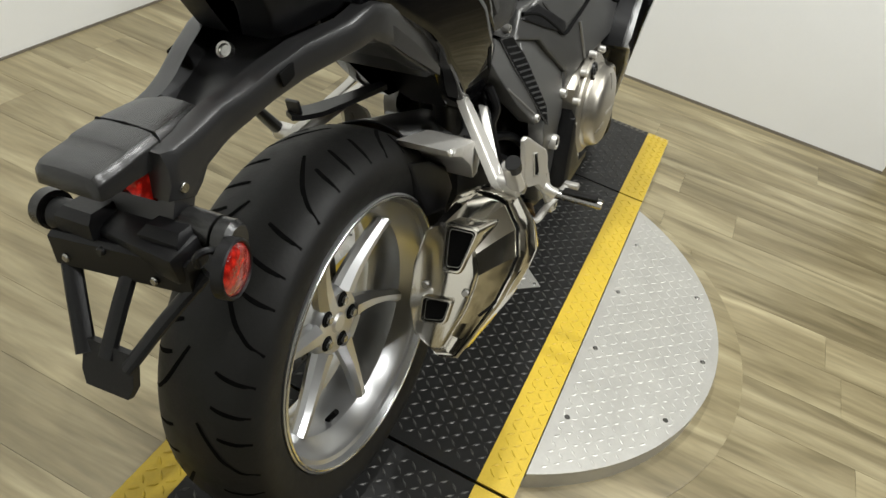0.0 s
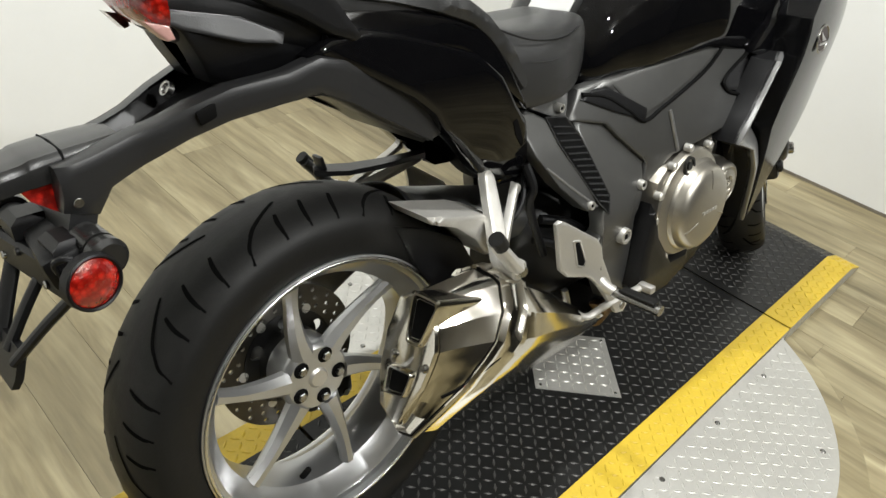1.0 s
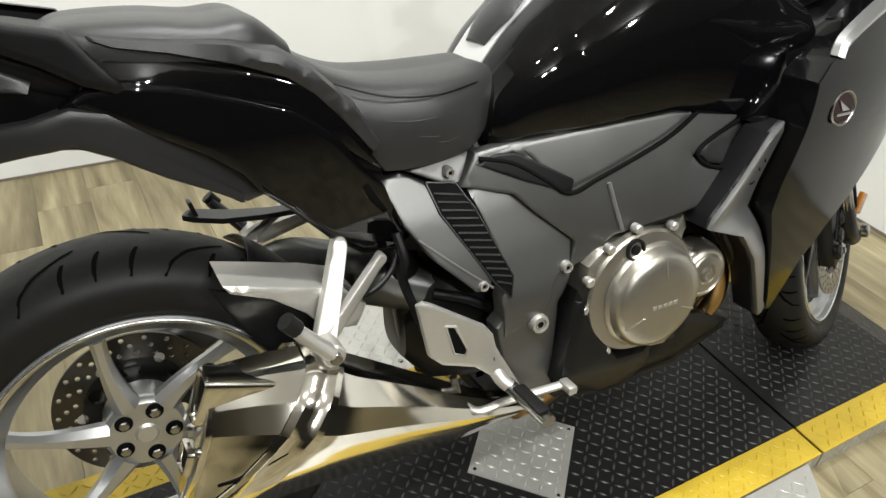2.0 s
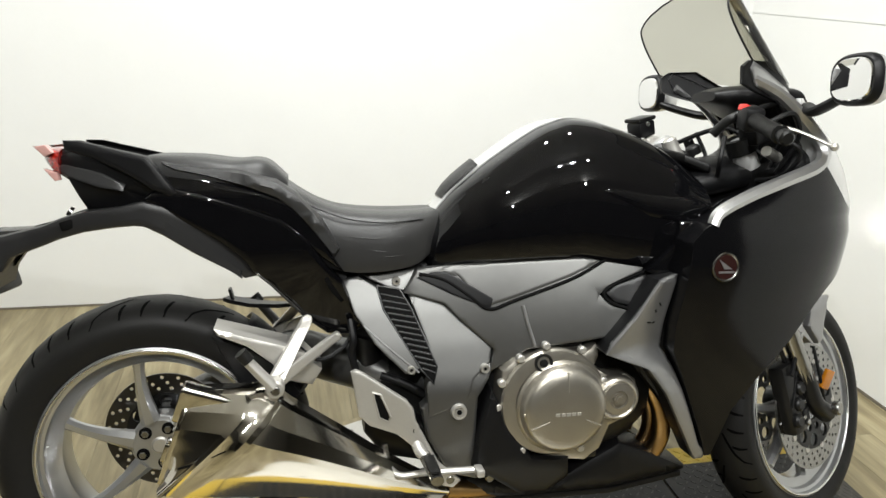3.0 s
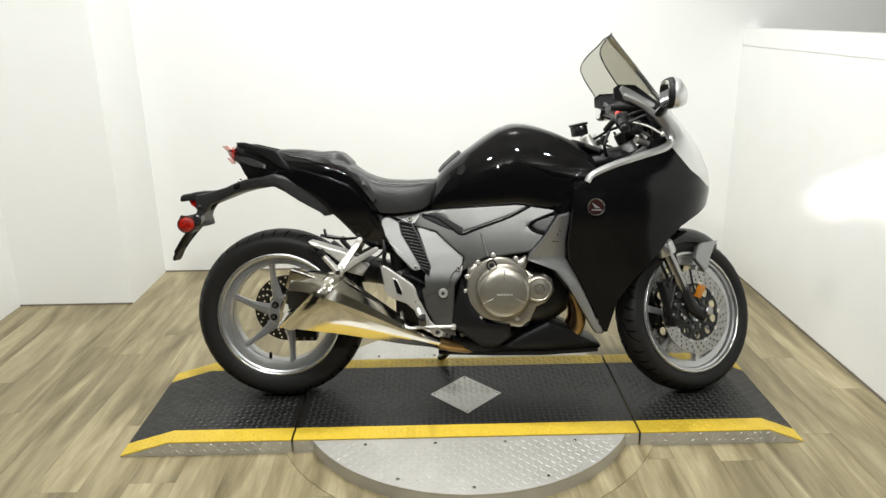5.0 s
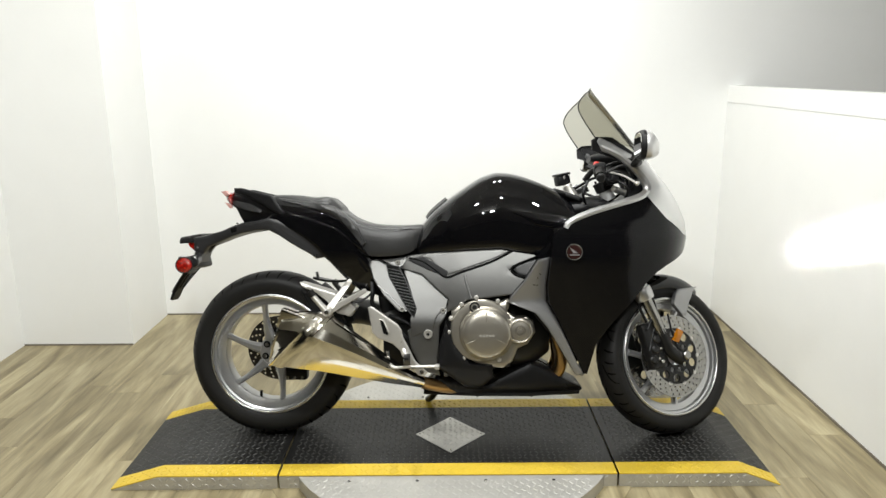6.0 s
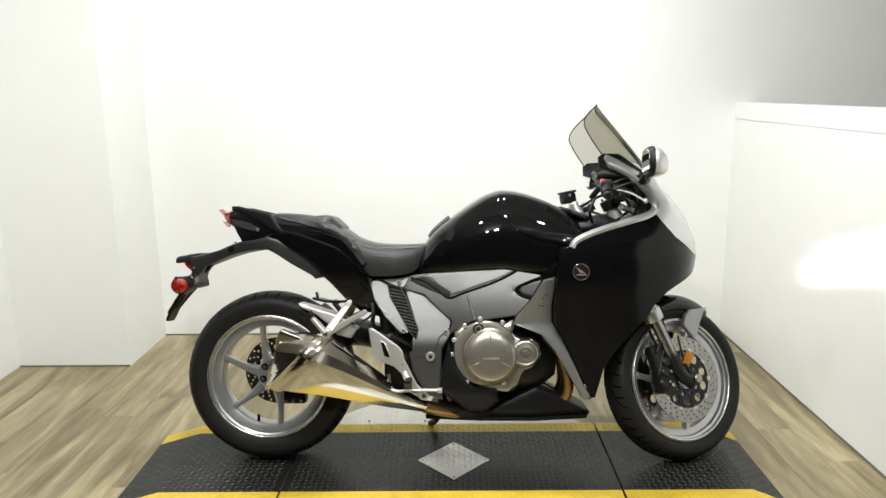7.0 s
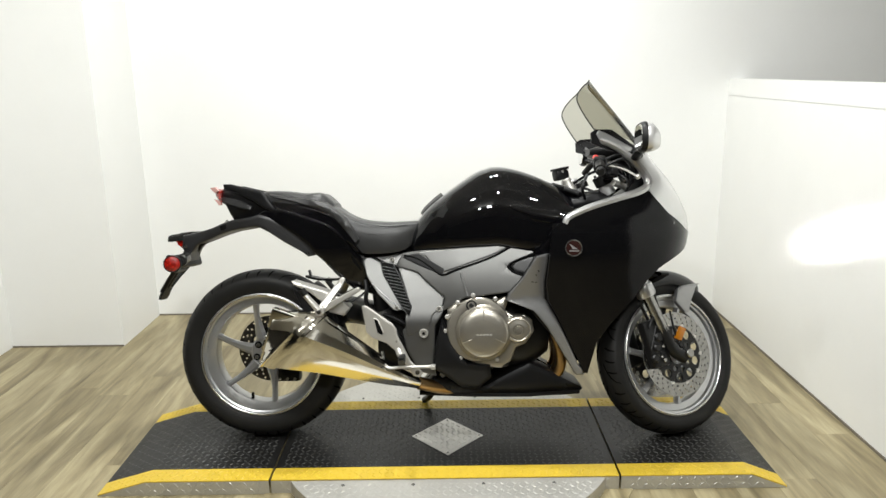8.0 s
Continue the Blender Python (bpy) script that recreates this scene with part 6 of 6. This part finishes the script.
muf_rows = stations(MUF, 5)
muffler = part("muffler", loft([muf_ring(*r) for r in muf_rows]), M_CHROME, bike, "polished steel wedge-shaped muffler", 16)
part("muffler_strap", loft([muf_ring(*r, grow=g) for r, g in zip([muf_rows[i] for i in (8, 8, 9, 10, 11, 12, 13, 13)], (0.0, 0.0055, 0.0065, 0.0025, 0.0025, 0.0065, 0.0055, 0.0))], True, False), M_CHROME, muffler, "polished strap round the muffler", 30)
part("strap_joint", loft([muf_ring(*r, grow=g) for r, g in ((muf_rows[8], 0.0), (muf_rows[8], 0.0015), (muf_rows[8], 0.003), (muf_rows[8], 0.0))], True, False), M_VOID, muffler, "dark joint behind the strap", 30)


def muf_outer(x, z):
    """The outer face's half-width at x, z."""
    xs = [r[0] + r[5] * (z - r[2]) for r in muf_rows]
    best = [float(np.interp(x, xs, [r[i] for r in muf_rows])) for i in range(6)]
    v = (z - best[2]) / best[4]
    pts = [(-0.95, 0.36), (-0.25, 0.87), (0.14, 1.02), (0.36, 1.06), (0.68, 0.86), (0.94, 0.42), (1.0, 0.0)]
    return -best[1] + best[3] * float(np.interp(v, [p[0] for p in pts], [p[1] for p in pts]))


# the crease's shade laid on the face as a thin black bar
part("muffler_crease", tube([(x, -muf_outer(x, z) - 0.001, z) for x, z in ((0.075, 0.362), (0.10, 0.374), (0.13, 0.388), (0.165, 0.405))], 0.0022, 6, 4), M_VOID, muffler, "thin black bar for the crease's shade")
# end cap with two outlets
ND = Vector((-1, 0, 0.36)).normalized()


def on_end(u, v, lift=0.0):
    """A point of the slanted end face: u across to the outside, v up."""
    return Vector((0.068 + 0.36 * v, -0.191 - u, 0.402 + v)) + ND * lift


end = part("end_cap", loft([[on_end(0.050 * u * g, 0.095 * v * g, l) for u, v in MUF_PTS] for g, l in ((1.02, -0.004), (1.03, 0.003), (0.99, 0.008), (0.95, 0.009))]), M_CHROME, muffler, "polished end cap", 30)


def outlet(corners, lift, depth, base):
    """A spout with a thick polished rim, a dark step, a thin bright inner ring and a flat black plate for the bore's
    shade.
    """
    P = []
    for i, c in enumerate(corners):
        a, b = corners[i - 1], corners[(i + 1) % len(corners)]
        for k in range(5):
            w = k / 4
            p = [c[m] + 0.16 * ((1 - w) ** 2 * (a[m] - c[m]) + w * w * (b[m] - c[m])) for m in (0, 1)]
            P.append(p)
    cx, cy = sum(p[0] for p in P) / len(P), sum(p[1] for p in P) / len(P)
    ring = lambda off, l: [on_end(u + off * (cx - u) / 0.03, v + off * (cy - v) / 0.035, l) for u, v in P]
    rim = loft([ring(-0.004, base), ring(-0.0035, lift - 0.003), ring(-0.001, lift), ring(0.002, lift), ring(0.0035, lift - 0.003), ring(0.0045, lift - depth)], True, False)
    liner = loft([ring(0.0055, lift - depth), ring(0.0060, lift - 0.005), ring(0.0072, lift - 0.005), ring(0.0078, lift - depth)], True, False)
    hole = loft([ring(0.003, lift - depth * 0.8), ring(0.004, lift - depth * 0.8 + 0.001)])
    return rim, liner, hole


UPPER = [(-0.003, 0.101), (0.049, 0.103), (0.031, 0.036), (0.003, 0.032)]
LOWER = [(-0.023, -0.016), (0.026, -0.010), (0.020, -0.047), (-0.021, -0.056)]
for corners, lift, depth, base in ((UPPER, 0.020, 0.011, -0.085), (LOWER, 0.017, 0.008, -0.004)):
    rim, liner, hole = outlet(corners, lift, depth, base)
    o = part("outlet_rim", rim, M_CHROME, end, "polished outlet rim", 40)
    part("outlet_liner", liner, M_STEEL, o, "thin bright ring inside the outlet")
    part("outlet", hole, M_VOID, o, "dark exhaust outlet")
for u, v in ((0.044, 0.006), (-0.024, 0.001)):
    part("end_bolt", disc(on_end(u, v, 0.008), tuple(ND), 0.0065, 0.006, 14, 0.3), M_STEEL, end)
part("link_pipe", tube([(0.60, -0.15, 0.222), (0.70, -0.11, 0.195), (0.82, -0.06, 0.185), (0.95, -0.04, 0.185)], 0.024, 16, 5), M_HEADER, bike, "browned exhaust link pipe")

# passenger peg hanger and rider footrest
for s in (-1, 1):
    y = s * 0.155
    flare = lambda x, z: 0.116 + 0.98 * max(0.0, 0.605 - z)
    hang = part("peg_hanger", panel(plate_bar((0.318, 0.602), (0.250, 0.500), 0.010, 0.014), flare, s, 0.003, 0.014, 0.014), M_ALU, bike, "cast aluminium passenger peg hanger")
    part("hanger_arm", panel(plate_bar((0.376, 0.566), (0.256, 0.500), 0.009, 0.013), lambda x, z: lerp(x, [(0.25, 0.214), (0.376, 0.130)]), s, 0.003, 0.014, 0.014), M_ALU, hang)
    peg = part("passenger_peg", tube([(0.250, s * 0.238, 0.505), (0.222, s * 0.241, 0.538), (0.195, s * 0.243, 0.570)], lambda u: 0.016 - 0.003 * u, 12, 4, flat=0.75), M_ALU if s < 0 else M_ARM, hang, "folded passenger footpeg")
    part("peg_tip", tube([(0.207, s * 0.247, 0.560), (0.193, s * 0.249, 0.578)], 0.0125, 12, 0), M_RUBBER, peg, "black rubber peg tip")
    part("peg_pivot", disc((0.254, s * 0.205, 0.500), (0, s, 0), 0.017, 0.04, 20, 0.2), M_ALU, hang, "peg pivot boss")
    part("peg_bolt", disc((0.254, s * 0.243, 0.500), (0, s, 0), 0.009, 0.010, 12, 0.2), M_STEEL, hang)
    heel = part("heel_guard", panel([(0.399, 0.512), (0.410, 0.516), (0.424, 0.509), (0.510, 0.450), (0.524, 0.431), (0.529, 0.406), (0.575, 0.315), (0.622, 0.272), (0.606, 0.257), (0.585, 0.262), (0.545, 0.318), (0.520, 0.352), (0.491, 0.378), (0.436, 0.398), (0.415, 0.419)], lambda x, z: 0.200 + 0.08 * (x - 0.4), s, 0.004, 0.006, 0.015), M_ALU, bike, "pale aluminium heel guard plate")
    part("slot", panel([(0.442, 0.467), (0.456, 0.463), (0.476, 0.417), (0.472, 0.409), (0.456, 0.417)], lambda x, z: 0.2015 + 0.08 * (x - 0.4), s, 0.001, 0.001, 0.01), M_VOID, heel, "dark slot in the plate")
    part("slot_rim", tube([(x, s * (0.2010 + 0.08 * (x - 0.4)), z) for x, z in ((0.442, 0.469), (0.458, 0.464), (0.478, 0.417), (0.473, 0.407), (0.455, 0.416), (0.442, 0.469))], 0.002, 6, 0), M_ALU, heel)
    rp = part("rider_peg", tube([(0.545, s * 0.214, 0.335), (0.548, s * 0.262, 0.333), (0.552, s * 0.326, 0.330)], 0.013, 12, 4, flat=0.75), M_STEEL, heel, "steel rider footpeg")
    part("peg_rubber", inset_box((0.549, s * 0.280, 0.344), (0.022, 0.075, 0.006), 0.002), M_RUBBER, rp, "black rubber peg top")
    part("peg_mount", tube([(0.530, s * 0.190, 0.365), (0.535, s * 0.214, 0.345), (0.545, s * 0.228, 0.335)], lambda u: 0.013 - 0.002 * u, 12, 4), M_ALU, heel, "forked peg mount")
    part("guard_bolt", disc((0.530, s * 0.200, 0.385), (0, s, 0), 0.009, 0.010, 12, 0.2), M_STEEL, heel)
    part("guard_bolt", disc((0.60, s * 0.208, 0.275), (0, s, 0), 0.009, 0.010, 12, 0.2), M_STEEL, heel)
    pedal = part("foot_pedal", tube([(0.470, s * 0.185, 0.312), (0.495, s * 0.205, 0.290), (0.55, s * 0.210, 0.293), (0.655, s * 0.222, 0.297)], lambda u: 0.008, 10, 5, flat=0.7), M_ALU, bike, "aluminium foot lever")
    part("pedal_pad", inset_box((0.657, s * 0.232, 0.298), (0.018, 0.034, 0.016), 0.004), M_ALU, pedal)
    part("pedal_link", tube([(0.475, s * 0.175, 0.312), (0.470, s * 0.17, 0.345)], 0.007, 8, 0), M_STEEL, pedal)
    part("side_bolt", disc((0.690, s * 0.176, 0.262), (0, s, 0), 0.010, 0.022, 14, 0.25), M_STEEL, bike, "steel footrest bolt")
part("side_stand", tube([(0.66, 0.11, 0.20), (0.63, 0.19, 0.10), (0.60, 0.262, 0.059)], lambda u: 0.014, 12, 4), M_BLACKMETAL, bike, "black side stand lowered onto the platform")
part("rear_hose", tube([(0.30, -0.12, 0.545), (0.34, -0.145, 0.525), (0.39, -0.13, 0.545), (0.42, -0.10, 0.585)], 0.0045, 8, 8), M_PLASTIC, bike, "black hose")
part("brake_reservoir_hose", tube([(0.405, -0.12, 0.60), (0.41, -0.135, 0.56), (0.408, -0.13, 0.52), (0.44, -0.14, 0.42)], 0.008, 8, 8), M_PLASTIC, bike, "black rubber hose")
# left passenger peg blade seen under the tail
rings = []
for x, y, z, w in ((0.137, 0.122, 0.600, 0.010), (0.155, 0.120, 0.596, 0.016), (0.20, 0.110, 0.588, 0.017), (0.26, 0.09, 0.588, 0.014), (0.325, 0.05, 0.600, 0.010)):
    rings.append([(x - w * 0.6, y - w, z + 0.004), (x + w * 0.6, y + w, z + 0.004), (x + w * 0.6, y + w, z - 0.005), (x - w * 0.6, y - w, z - 0.005)])
blade = part("left_peg_blade", loft(rings), M_ARM, bike, "folded left passenger peg", 30)
part("blade_end", inset_box((0.150, 0.120, 0.608), (0.008, 0.026, 0.034), 0.003, pose(0, 0, 0, 0, -15, 0)), M_ARM, blade, "upright end of the peg")


# ---- floor planks ----
PW, PL = 0.152, 1.22
rnd = random.Random(4)
rest = bmesh.new()
x = -5.0
while x < 4.99:
    y = -6.0 - rnd.random() * PL
    while y < WALL_Y:
        y1 = min(y + PL, WALL_Y - 0.002)
        box = ((x + PW / 2, (y + y1) / 2, FLOOR - 0.003), (PW - 0.0008, y1 - y - 0.0008, 0.006))
        if y1 - y > 0.05:
            if -2.2 < x < 2.6 and y > -4.0:
                pk = link("plank", inset_box((0, 0, 0), box[1], 0), M_WOOD, floor)
                pk.location = box[0]
            else:
                inset_box(box[0], box[1], 0, None, rest)
        y += PL
    x += PW
tagged(link("plank_field", rest, M_WOOD, floor, "oak vinyl planks away from the bay"), kind="stuff")
# round cut in the planks round the turntable
structure(link("floor_ring", lathe([(0.60, 0), (0.60, 0.004), (0.706, 0.004), (0.710, 0.0025), (0.710, 0)], (PC[0], PC[1], FLOOR), (0, 0, 1), 96), M_WOOD), "flat round oak vinyl ring about the turntable")
